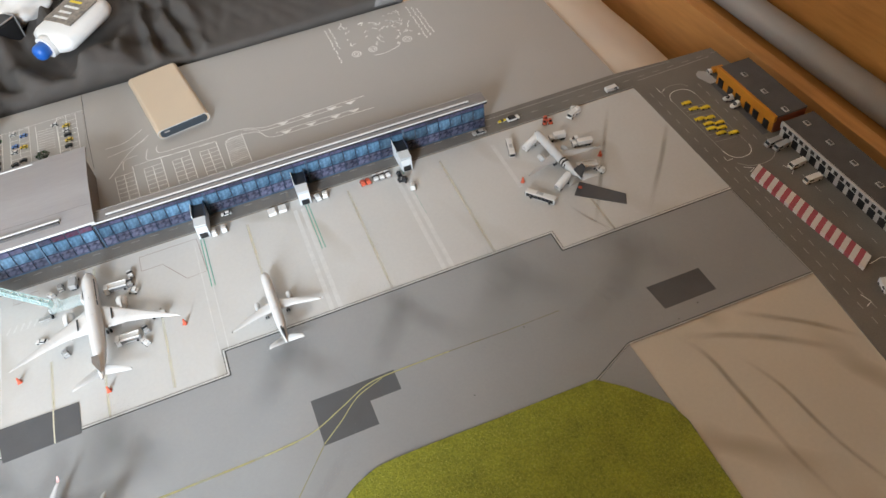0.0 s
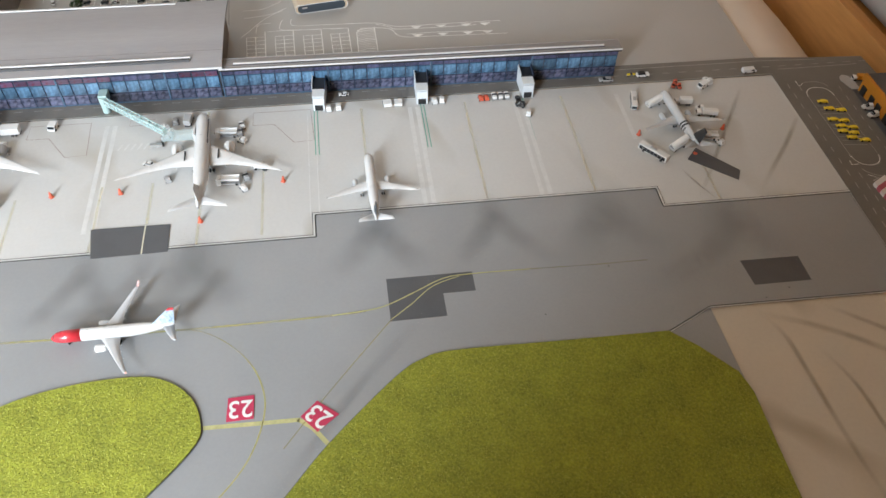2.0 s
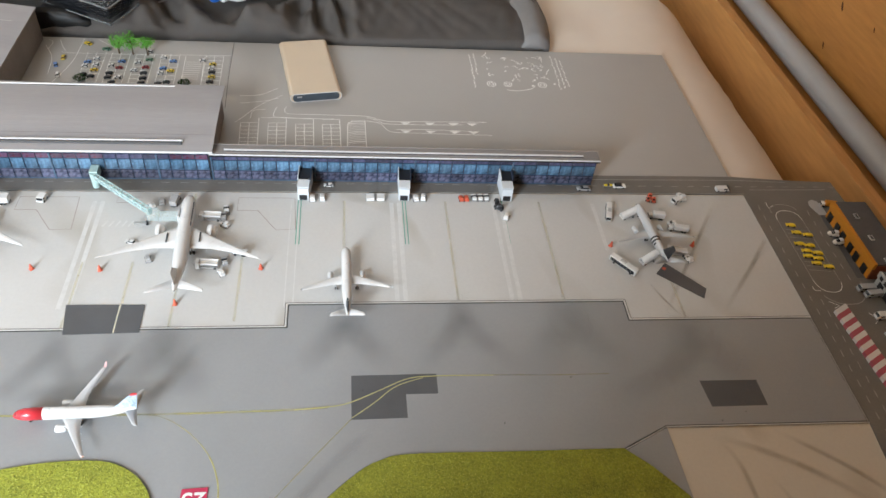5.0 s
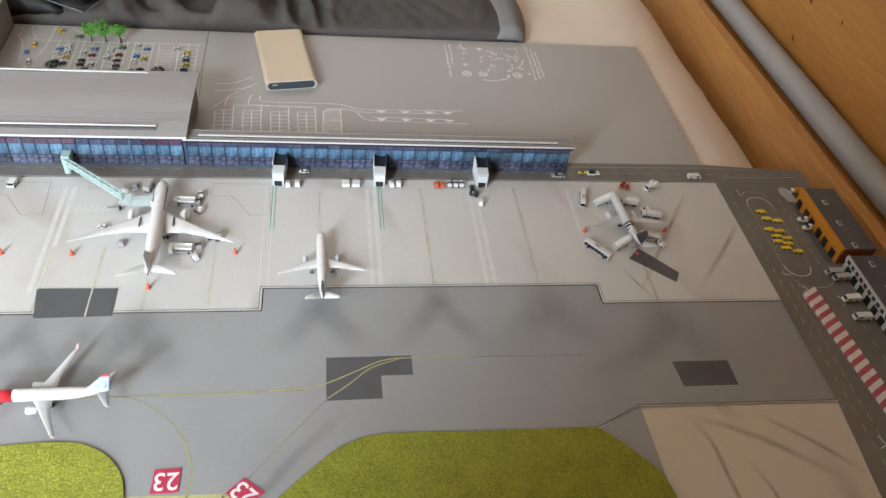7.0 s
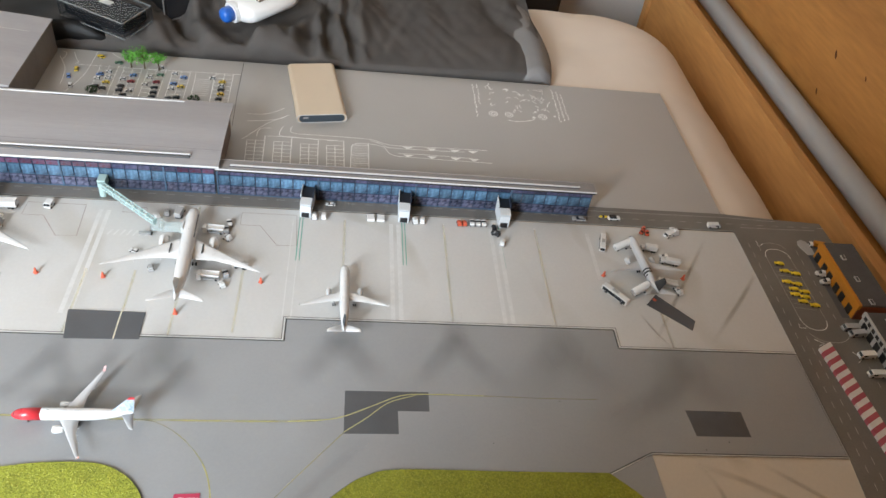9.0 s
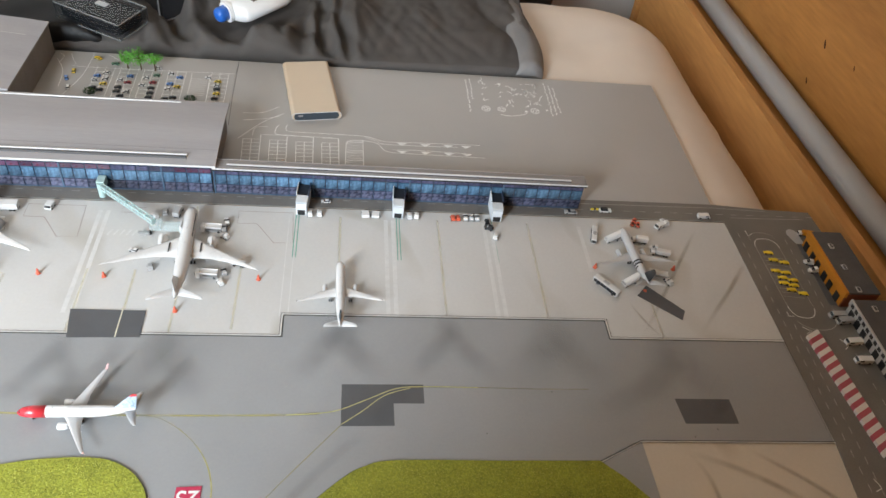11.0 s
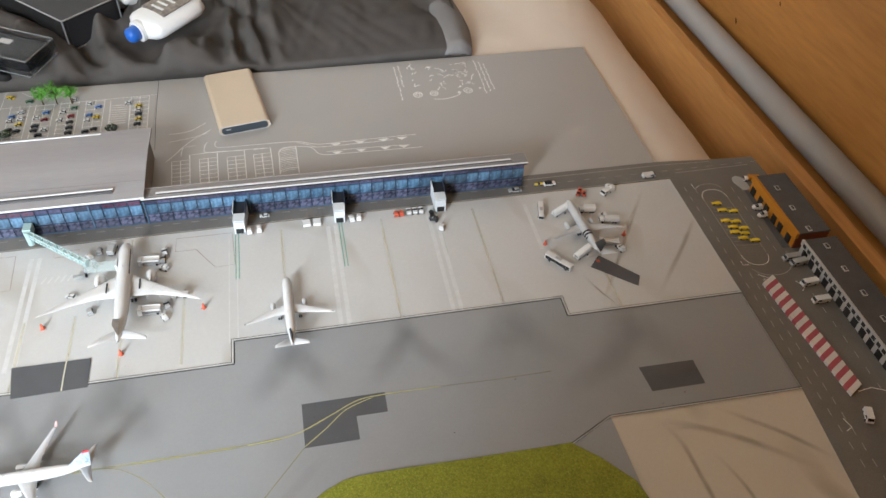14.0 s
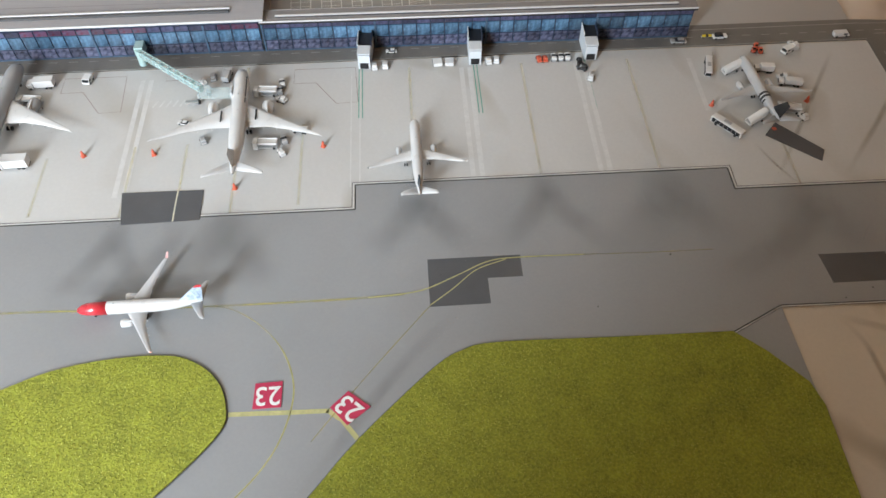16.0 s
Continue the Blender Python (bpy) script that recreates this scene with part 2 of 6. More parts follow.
M_GOLD = shade("champagne_anodised_metal", (0.66, 0.54, 0.40), 0.42, metal=0.2, vary=0.03, scale=40, fine=1500)
M_PORT = shade("slate_plastic", (0.05, 0.065, 0.08), 0.35, vary=0.08)
M_LEAF = shade("bright_green_foliage", (0.07, 0.30, 0.03), 0.6, vary=0.3, scale=400, tint=(0.16, 0.45, 0.06))
M_BUSH = shade("dark_green_foliage", (0.025, 0.065, 0.018), 0.8, vary=0.3, scale=400)
M_TRUNK = shade("brown_twig", (0.10, 0.06, 0.03), 0.8, vary=0.2)
M_CLOTH = shade("charcoal_jersey", (0.178, 0.162, 0.150), 0.95, vary=0.14, scale=25, fine=1600, bump=0.0005)
M_CLOTH2 = shade("grey_jersey_inside", (0.215, 0.205, 0.20), 0.95, vary=0.12, scale=25, fine=1600, bump=0.0005)
M_SHEET = shade("cream_bed_sheet", (0.80, 0.70, 0.60), 0.9, vary=0.05, scale=12, fine=1400, bump=0.0004)
M_WOOD = grain("pine_panel", (0.50, 0.235, 0.068), (0.62, 0.32, 0.11), 5.0)
M_WOOD2 = grain("pine_board", (0.42, 0.18, 0.040), (0.54, 0.25, 0.066), 7.0)
M_KNOT = shade("dark_knot", (0.09, 0.03, 0.012), 0.9, vary=0.3)
M_TUBE = shade("grey_rail_paint", (0.35, 0.335, 0.32), 0.42, vary=0.05, scale=20)
M_PLASTER = shade("white_plaster", (0.58, 0.54, 0.48), 0.9, vary=0.04, scale=6, fine=200, bump=0.0006)
M_WHITEWALL = shade("fresh_white_plaster", (0.82, 0.81, 0.80), 0.9, vary=0.03, scale=6, fine=200, bump=0.0006)
# Unseen ceiling and ochre walls are toned to bounce warm light.
M_CEIL = shade("cream_ceiling_paint", (0.76, 0.68, 0.56), 0.9, vary=0.03, scale=6, fine=200, bump=0.0006)
M_WARMWALL = shade("warm_ochre_plaster", (0.62, 0.34, 0.12), 0.9, vary=0.05, scale=6, fine=200, bump=0.0006)
M_LAMINATE = shade("grey_floor_laminate", (0.22, 0.17, 0.12), 0.5, vary=0.15, scale=8)
M_PVC = shade("white_pvc", (0.80, 0.80, 0.79), 0.35, vary=0.03)
M_CAPBLUE = shade("blue_cap_plastic", (0.02, 0.13, 0.52), 0.35, vary=0.05)
M_LABEL = shade("printed_label", (0.13, 0.115, 0.10), 0.4, vary=0.7, scale=90, fine=300, tint=(0.24, 0.20, 0.16))
M_EDGE = clear("glossy_clear_edge", (0.30, 0.32, 0.32), 0.08, 0.5)
M_CLEAR = clear("clear_blister_plastic", (0.03, 0.032, 0.035), 0.06, 0.14)
CARS = [shade("car_" + k, c, 0.3, vary=0.05) for k, c in dict(white=(0.75, 0.75, 0.74), black=(0.02, 0.02, 0.02), blue=(0.12, 0.26, 0.60), red=(0.32, 0.03, 0.04), yellow=(0.80, 0.58, 0.04), green=(0.10, 0.22, 0.13), brown=(0.10, 0.04, 0.03)).items()]


# ---- mesh helpers ----
def box(bm, x0, x1, y0, y1, z0, z1, bev=0.0):
    r = bmesh.ops.create_cube(bm, size=1, matrix=Matrix.LocRotScale(((x0 + x1) / 2, (y0 + y1) / 2, (z0 + z1) / 2), None, (x1 - x0, y1 - y0, z1 - z0)))
    if bev:
        edges = list({e for v in r["verts"] for e in v.link_edges})
        bmesh.ops.bevel(bm, geom=edges, offset=bev, segments=2, affect="EDGES", profile=0.5)
    return bm


def rod(bm, a, b, r, r2=None, seg=10, caps=True):
    a, b = Vector(a), Vector(b)
    d = b - a
    m = Matrix.Translation((a + b) / 2) @ d.to_track_quat("Z", "Y").to_matrix().to_4x4()
    bmesh.ops.create_cone(bm, cap_ends=caps, segments=seg, radius1=r, radius2=r if r2 is None else r2, depth=d.length, matrix=m)
    return bm


def prism(bm, pts, z0, z1):
    lo, hi = [bm.verts.new((x, y, z0)) for x, y in pts], [bm.verts.new((x, y, z1)) for x, y in pts]
    bm.faces.new(hi)
    bm.faces.new(lo[::-1])
    for i in range(len(pts)):
        j = (i + 1) % len(pts)
        bm.faces.new((lo[i], lo[j], hi[j], hi[i]))
    return bm


def ring_loft(bm, rings, cap=True):
    vs = [[bm.verts.new(p) for p in ring] for ring in rings]
    for a, b in zip(vs, vs[1:]):
        for i in range(len(a)):
            j = (i + 1) % len(a)
            bm.faces.new((a[i], a[j], b[j], b[i]))
    if cap:
        bm.faces.new(vs[0][::-1])
        bm.faces.new(vs[-1])
    bmesh.ops.recalc_face_normals(bm, faces=bm.faces)
    return bm


def smooth_line(pts, n=8, closed=False):
    """A Catmull-Rom line through a few points."""
    out, k = [], len(pts)
    P = [Vector((*p, 0)) for p in pts]
    for i in range(k if closed else k - 1):
        a, b, c, d = (P[(i + j) % k] if closed else P[min(max(i + j, 0), k - 1)] for j in (-1, 0, 1, 2))
        for s in range(n):
            t = s / n
            q = 0.5 * (2 * b + (c - a) * t + (2 * a - 5 * b + 4 * c - d) * t * t + (3 * b - a - 3 * c + d) * t ** 3)
            out.append((q.x, q.y))
    if not closed:
        out.append(tuple(pts[-1]))
    return out


def stroke(bm, pts, w, z=0.0, closed=False):
    """A flat painted line of width w along pts, with u across and v along."""
    uv = bm.loops.layers.uv.get("UVMap") or bm.loops.layers.uv.new("UVMap")
    P = [Vector(p) for p in pts]
    n = len(P)
    L, R = [], []
    for i, p in enumerate(P):
        a, b = (P[i - 1], P[(i + 1) % n]) if closed else (P[max(i - 1, 0)], P[min(i + 1, n - 1)])
        d = (b - a).normalized()
        s = Vector((-d.y, d.x)) * w / 2
        L.append(bm.verts.new((p.x + s.x, p.y + s.y, z)))
        R.append(bm.verts.new((p.x - s.x, p.y - s.y, z)))
    for i in range(n if closed else n - 1):
        j = (i + 1) % n
        f = bm.faces.new((L[i], R[i], R[j], L[j]))
        v0, v1 = i / max(n - 1, 1), (i + 1) / max(n - 1, 1)
        for lp, c in zip(f.loops, ((0, v0), (1, v0), (1, v1), (0, v1))):
            lp[uv].uv = c
    return bm


def part(name, bm, material, parent=None, label="", smooth=False, at=None):
    me = bpy.data.meshes.new(name)
    bm.normal_update()
    bm.to_mesh(me)
    bm.free()
    me.materials.append(material)
    if smooth:
        for p in me.polygons:
            p.use_smooth = True
    ob = new(name, me)
    if parent:
        ob.parent = parent
    if at is not None:
        ob.matrix_basis = at
    if label:
        tagged(ob, label)
    return ob


def thing(name, label, category, group="", m=None):
    ob = tagged(new(name), label, category, group)
    ob.empty_display_size = 0.005
    if m is not None:
        ob.matrix_basis = m
    return ob


def B():
    return bmesh.new()


# ---- the room ----
def slab(name, label, x0, x1, y0, y1, z0, z1, material, kind="structure", bev=0.0):
    ob = part(name, box(B(), x0, x1, y0, y1, z0, z1, bev), material)
    return tagged(ob, label, name.split("_")[0], kind=kind)


slab("floor", "brown laminate floor of the room", RX0, RX1, RY0, RY1, RZ0 - 0.05, RZ0, M_LAMINATE)
slab("ceiling", "plain cream ceiling", RX0, RX1, RY0, RY1, RZ1, RZ1 + 0.05, M_CEIL)
slab("wall_west", "plain white plaster wall", RX0 - 0.08, RX0, RY0, RY1, RZ0, RZ1, M_WHITEWALL)
slab("wall_north", "pale grey plaster wall behind the bed", RX0, RX1, RY1, RY1 + 0.08, RZ0, RZ1, M_WHITEWALL)
slab("wall_east", "plain unseen wall, ochre to bounce warm light", RX1, RX1 + 0.08, RY0, RY1, RZ0, RZ1, M_WARMWALL)
bm = B()
for x0, x1, z0, z1 in ((RX0, WX0, RZ0, RZ1), (WX1, RX1, RZ0, RZ1), (WX0, WX1, RZ0, WZ0), (WX0, WX1, WZ1, RZ1)):
    box(bm, x0, x1, RY0 - 0.08, RY0, z0, z1)
tagged(part("wall_south", bm, M_PLASTER), "white plaster wall with a window opening", "wall", kind="structure")
# Added wall, out of view: keeps window light off the right front.
bm = box(B(), -0.255, RX1, -0.70, -0.62, RZ0, RZ1)
box(bm, -0.255, -0.175, RY0, -0.70, RZ0, RZ1)
tagged(part("wall_south_return", bm, M_WARMWALL), "unseen ochre wall added to cut window light on the right", "wall", kind="structure")
win = tagged(new("window_1"), "white-framed window letting daylight in", "window", kind="structure")
for x0, x1, z0, z1 in ((WX0, WX0 + 0.05, WZ0, WZ1), (WX1 - 0.05, WX1, WZ0, WZ1), (WX0 + 0.05, WX1 - 0.05, WZ0, WZ0 + 0.05), (WX0 + 0.05, WX1 - 0.05, WZ1 - 0.05, WZ1)):
    part("window_frame", box(B(), x0, x1, RY0 - 0.07, RY0 - 0.03, z0, z1, 0.004), M_PVC, win)

# ---- the bed: mattress, side panel, rail, blanket ----
def mattress():
    x0, x1, y0, y1, zt, r = -1.2, 0.697, -0.615, 0.890, -0.0045, 0.19
    rings, nx, ny = [], 90, 110
    bm = B()
    grid = []
    for j in range(ny + 1):
        row = []
        for i in range(nx + 1):
            u, v = i / nx, j / ny
            x, y = x0 + (x1 - x0) * (1 - (1 - u) ** 1.6), y0 + (y1 - y0) * (1 - (1 - v) ** 1.6)
            dx, dy = max(0, x - (x1 - r)) / r, max(0, y - (y1 - 0.20)) / 0.20
            d = min(1, math.hypot(dx, dy))
            z = zt - r * (1 - max(0, 1 - d ** 2.6) ** 0.5) * 1.0
            z += (0.004 * noise.noise((x * 7, y * 7, 0)) + 0.002 * noise.noise((x * 21, y * 9, 3)) + 0.0022 * abs(noise.noise((x * 9, y * 48, 5)))) * (1 if (x > 0.54 or y > 0.52) else 0) * min(1, max(0, max(x - 0.54, y - 0.52)) * 25)
            if z > zt:
                z = zt + (z - zt) * 0.5
            row.append(bm.verts.new((x - 0.034 * max(0, y - 0.2) * max(0, u) ** 4, y, z)))
        grid.append(row)
    for j in range(ny):
        for i in range(nx):
            bm.faces.new((grid[j][i], grid[j][i + 1], grid[j + 1][i + 1], grid[j + 1][i]))
    edge = [grid[0][i] for i in range(nx + 1)] + [grid[j][nx] for j in range(1, ny + 1)] + [grid[ny][i] for i in range(nx - 1, -1, -1)] + [grid[j][0] for j in range(ny - 1, 0, -1)]
    low = [bm.verts.new((v.co.x, v.co.y, -0.24)) for v in edge]
    for i in range(len(edge)):
        j = (i + 1) % len(edge)
        bm.faces.new((edge[i], low[i], low[j], edge[j]))
    bm.faces.new(low[::-1])
    bmesh.ops.recalc_face_normals(bm, faces=bm.faces)
    return part("mattress", bm, M_SHEET, smooth=True)


tagged(mattress(), "mattress in a cream fitted sheet, softly rounded edge", "mattress")

bed = thing("bed_frame", "varnished pine bed frame beside the mattress", "bed")
part("side_panel", box(B(), -0.0185, 0.0, -0.76, 0.85, -0.5, -0.003, 0.0008), M_WOOD, bed, at=pose(0.7185, 0.15, 0, 0, 0, 1.5))
part("end_post", box(B(), 0.672, 0.698, 1.0015, 1.03, -0.5, 0.001, 0.004), M_WOOD, bed, "pine end post")
part("slat_base", box(B(), -1.2, 0.696, -0.615, 0.95, -0.30, -0.245), M_WOOD2, bed)
for x, y in ((-1.15, -0.6), (-1.15, 0.9), (0.65, -0.6), (0.65, 0.9)):
    part("leg", box(B(), x - 0.03, x + 0.03, y - 0.03, y + 0.03, RZ0, -0.30, 0.003), M_WOOD2, bed)
part("ledge", box(B(), 0.0006, 0.0420, -0.45, 0.85, -0.06, -0.0195), M_WOOD2, bed, "shaded pine ledge", at=pose(0.7185, 0.15, 0, 0, 0, 1.5))
bm = rod(B(), (0.7670, -0.25, 0.0), (0.7274, 1.2, 0.0), 0.0190, seg=32)
tagged(part("grey_rail", bm, M_TUBE, smooth=True), "round grey painted rail resting between the panel and the boards", "rail")

boards = thing("wardrobe", "knotty pine wardrobe side standing beside the bed", "wardrobe")
lean = pose(0.7765, 0.35, 0, 0, 0, 1.5)
part("side_board", box(B(), 0, 0.0235, -0.96, 0.88, RZ0, 0.62, 0.004), M_WOOD2, boards, at=lean)
part("back_board", box(B(), 0.83, 1.04, -0.615, 1.245, RZ0, 0.6), M_WOOD2, boards)
for y, z, s in ((0.485, 0.093, 1.15), (0.487, 0.029, 0.9), (0.401, 0.101, 0.6), (0.27, 0.20, 0.8)):
    bm = B()
    bmesh.ops.create_uvsphere(bm, u_segments=14, v_segments=8, radius=1, matrix=Matrix.LocRotScale((-0.0002, y - 0.35, z), Euler((radians(55), 0, 0)), (0.0006, 0.0062 * s, 0.0018 * s)))
    part("knot", bm, M_KNOT, boards, "dark brown knot", smooth=True, at=lean)


def ridge(x, y, seed, sx, sy):
    return -0.5 + 2.4 * abs(noise.noise((x * sx + 0.7 * noise.noise((x * 5, y * 5, seed)), y * sy, seed)))


# long folds of the blanket: from far (x, y) to near (x, y), height and half-width
FOLDS = (
    (-0.174, 0.601, -0.160, 0.50, 0.016, 0.020), (-0.150, 0.560, -0.122, 0.50, -0.010, 0.008), (-0.066, 0.603, -0.081, 0.50, 0.010, 0.012),
    (-0.022, 0.637, -0.034, 0.50, 0.014, 0.010), (-0.006, 0.620, -0.012, 0.50, -0.008, 0.006), (0.004, 0.567, 0.009, 0.50, 0.012, 0.006), (0.014, 0.560, 0.026, 0.50, -0.012, 0.007),
    (0.034, 0.560, 0.048, 0.50, 0.011, 0.006), (0.048, 0.570, 0.062, 0.50, -0.007, 0.006), (0.067, 0.577, 0.073, 0.50, 0.007, 0.008),
)


def blanket():
    """A heaped jersey blanket: mounds and long folds that run down towards the board."""
    bm, nx, ny = B(), 260, 120
    grid = []
    for j in range(ny + 1):
        row = []
        v = j / ny
        for i in range(nx + 1):
            u = i / nx
            x, y = -0.66 + 1.005 * u, 0.4955 + 0.33 * v
            rise, calm = min(1, v * 4.0) ** 0.7, min(1, max(0.12, (0.13 - x) * 5)) * min(1, max(0.3, (x + 0.30) * 6))
            h = 0.009 + 0.014 * rise + 0.016 * rise * calm * (0.5 + noise.noise((x * 4.1, y * 4.4, 4.2)))
            h += 0.036 * (0.45 + rise) * calm * max(-0.75, ridge(x + 0.35 * (y - 0.5) + 0.03 * noise.noise((x * 6, y * 9, 1.0)), y, 5.0, 12, 2.6))
            h += 0.010 * (0.5 + rise) * calm * ridge(x + 0.5 * (y - 0.5), y, 8.0, 30, 6.0)
            h += 0.004 * noise.noise((x * 9, y * 6, 7.0)) + 0.0012 * noise.noise((x * 60, y * 45, 2.0))
            h += 0.022 * (0.4 + rise) * calm * (-0.3 + 2.2 * abs(noise.noise((x * 6 + y * 2, y * 3.5, 11.0))))
            h += 0.007 * calm * ridge(x - 0.25 * (y - 0.5), y, 15.0, 44, 9.0) * (0.3 + rise)
            for xa, ya, xb, yb, tall, wide in FOLDS:
                q = min(1.25, max(-0.25, (y - ya) / (yb - ya)))
                off = (x - (xa + (xb - xa) * q) - 0.004 * noise.noise((y * 30, xa * 50, 0))) / wide
                h += tall * math.exp(-abs(off) ** 1.6) * min(1, max(0, v * (24 if tall > 0 else 6)))
            along, aside = (x + 0.130) * 0.737 + (y - 0.551) * 0.676, abs((x + 0.130) * 0.676 - (y - 0.551) * 0.737)
            k = min(1, max(0, (0.078 - aside) / 0.045)) * min(1, max(0, (along + 0.05) / 0.045)) * min(1, max(0, (0.18 - along) / 0.05))
            k = k * k * (3 - 2 * k)
            h = h * (1 - k) + (0.014 + 0.10 * max(0, along) + 0.0025 * noise.noise((x * 50, y * 40, 9))) * k
            if v > 0.9:
                h *= 1 - (v - 0.9) * 9
            row.append(bm.verts.new((x, y, max(h, 0.004) if v > 0 else -0.002)))
        grid.append(row)
    for j in range(ny):
        for i in range(nx):
            bm.faces.new((grid[j][i], grid[j][i + 1], grid[j + 1][i + 1], grid[j + 1][i]))
    bmesh.ops.solidify(bm, geom=bm.faces[:], thickness=0.003)
    return bm


throw = thing("blanket", "crumpled charcoal jersey blanket heaped on the bed", "blanket")
part("main_fold", blanket(), M_CLOTH, throw, smooth=True)
rings = []
for k in range(22):
    v = k / 21
    q = math.sin(math.pi * min(0.97, 0.16 + v * 0.9)) ** 0.5
    cx, y = 0.346 - 0.006 * v + 0.003 * math.sin(v * 8), 0.4965 + 0.30 * v
    rings.append([(cx - 0.013 + 0.031 * q * math.cos(a) + 0.001 * noise.noise((a * 2, v * 5, 0)), y, max(-0.003, (0.029 * q + 0.0025 * noise.noise((math.cos(a) * 2, v * 4, 3))) * math.sin(a))) for a in (2 * math.pi * n / 26 for n in range(26))])
part("turned_hem", ring_loft(B(), rings), M_CLOTH2, throw, "lighter grey turned-back hem", smooth=True)

# ---- the layout: boards and printed sheets ----
XW, YS = -0.62, -0.50
base = slab("ground", "marble-look foil board under the model airport", XW, 0.534, YS, 0.2035, -0.004, 0.0, M_MARBLE)
apron = part("apron", prism(B(), [(XW, -0.0285), (0.0, -0.0285), (0.0, 0.0), (0.3375, 0.0), (0.3373, -0.0252), (0.5335, -0.0257), (0.5335, 0.168), (XW, 0.168)], 0.0001, 0.0005), M_APRON, base, "pale grey concrete-print apron")
taxi = part("taxiway", prism(B(), [(XW, YS), (0.342, YS), (0.3415, -0.226), (0.339, -0.148), (0.5334, -0.1501), (0.5333, -0.0257), (0.3373, -0.0252), (0.3375, 0.0), (0.0, 0.0), (0.0, -0.0285), (XW, -0.0285)], 0.0, 0.0008), M_TAXI)
tagged(taxi, "smooth mid-grey printed taxiway sheet", "taxiway", kind="structure")
back = slab("card", "plain grey card sheet behind the terminal", -0.62, 0.5275, 0.2035, 0.4925, -0.004, 0.0006, M_BACK)
road = tagged(part("road", prism(B(), [(XW, 0.168), (0.5335, 0.170), (0.6595, 0.172), (0.6580, 0.1945), (0.598, 0.1975), (0.5275, 0.2035), (XW, 0.2035)], 0.0, 0.0012), M_ROAD), "grey printed service road past the terminal", "road", kind="structure")
street = tagged(part("road_2", prism(B(), [(0.5335, 0.170), (0.5334, -0.1501), (0.524, -0.255), (0.505, YS), (0.668, YS), (0.6600, 0.16), (0.6595, 0.172)], -0.003, 0.0012), M_ROAD), "grey printed street in front of the sheds", "road", kind="structure")

ZT, ZA, ZR, ZB = 0.00088, 0.00057, 0.00128, 0.00068


def mark(parent, pts, w, z, material, name="marking", closed=False, label=""):
    return part(name, stroke(B(), pts, w, z, closed), material, parent, label)


# double edge lines between apron and taxiway
for off, mt, w in ((0.0, M_BLACKLINE, 0.0011), (0.0016, M_WHITE, 0.0011), (0.0028, M_BLACKLINE, 0.0005)):
    mark(taxi, [(XW, -0.0285 + off), (0.0 + off * -1, -0.0285 + off)], w, ZT, mt, "edge_line")
    mark(taxi, [(-off, -0.0285 + off), (-off, off)], w, ZT, mt, "edge_line")
    mark(taxi, [(-off, off), (0.3375 + off, off)], w, ZT, mt, "edge_line")
    mark(taxi, [(0.3375 + off, off), (0.3373 + off, -0.0252 + off)], w, ZT, mt, "edge_line")
    mark(taxi, [(0.3373 + off, -0.0252 + off), (0.5333, -0.0257 + off)], w, ZT, mt, "edge_line")
    mark(taxi, [(0.5334 - off * 0.7, -0.0257), (0.5334 - off * 0.7, -0.1501)], w * 0.6, ZT, M_STREETLINE if mt is M_WHITE else mt, "edge_line")
    mark(taxi, [(0.5333, -0.1501 - off * 0.6), (0.339, -0.148 - off * 0.6)], w, ZT, mt, "edge_line")
    mark(taxi, [(0.339 - off * 0.3, -0.148 - off * 0.6), (0.295, -0.1696 - off * 0.6)], w, ZT, mt, "edge_line")

# dark patches of new asphalt
for label, pts, par, z in (
    ("dark rectangular asphalt patch", [(-0.201, -0.0335), (-0.134, -0.0320), (-0.1345, 0.0022), (-0.2065, 0.0028)], apron, 0.0012),
    ("dark stepped asphalt patch", [(0.0601, -0.1325), (0.1088, -0.1321), (0.1085, -0.1075), (0.1375, -0.1075), (0.1375, -0.0857), (0.0601, -0.086)], taxi, ZT),
    ("dark rectangular asphalt patch", [(0.3885, -0.1295), (0.4428, -0.1296), (0.4425, -0.1010), (0.3859, -0.1005)], taxi, ZT),
):
    part("asphalt_patch", prism(B(), pts, z - 0.0004, z), M_DARK, par, label)
mark(apron, [(-0.157, 0.003), (-0.1572, -0.012), (-0.157, -0.0325)], 0.0013, ZT + 0.0004, M_CREAM)

# airbrushed soot on the sheets: from each stand line it forks to both ways along the taxiway
for x, y, s in ((-0.335, -0.02, 0.9), (-0.204, -0.03, 0.7), (-0.109, -0.02, 1.2), (0.0555, 0.0, 1.0), (0.168, 0.002, 0.8), (0.277, 0.002, 1.3), (0.398, -0.02, 1.5)):
    for q in (-1, 1):
        pts = [(x, y + 0.02), (x + q * 0.002, y - 0.012), (x + q * 0.012, y - 0.040), (x + q * 0.033, y - 0.066), (x + q * 0.058, -0.094)]
        part("soot_trail", stroke(B(), smooth_line(pts), 0.044 * s, ZT + (0.00003 if q > 0 else 0.00004)), M_SOOTWIDE if s > 1.25 else M_SOOT, taxi, "soft grey soot trail")
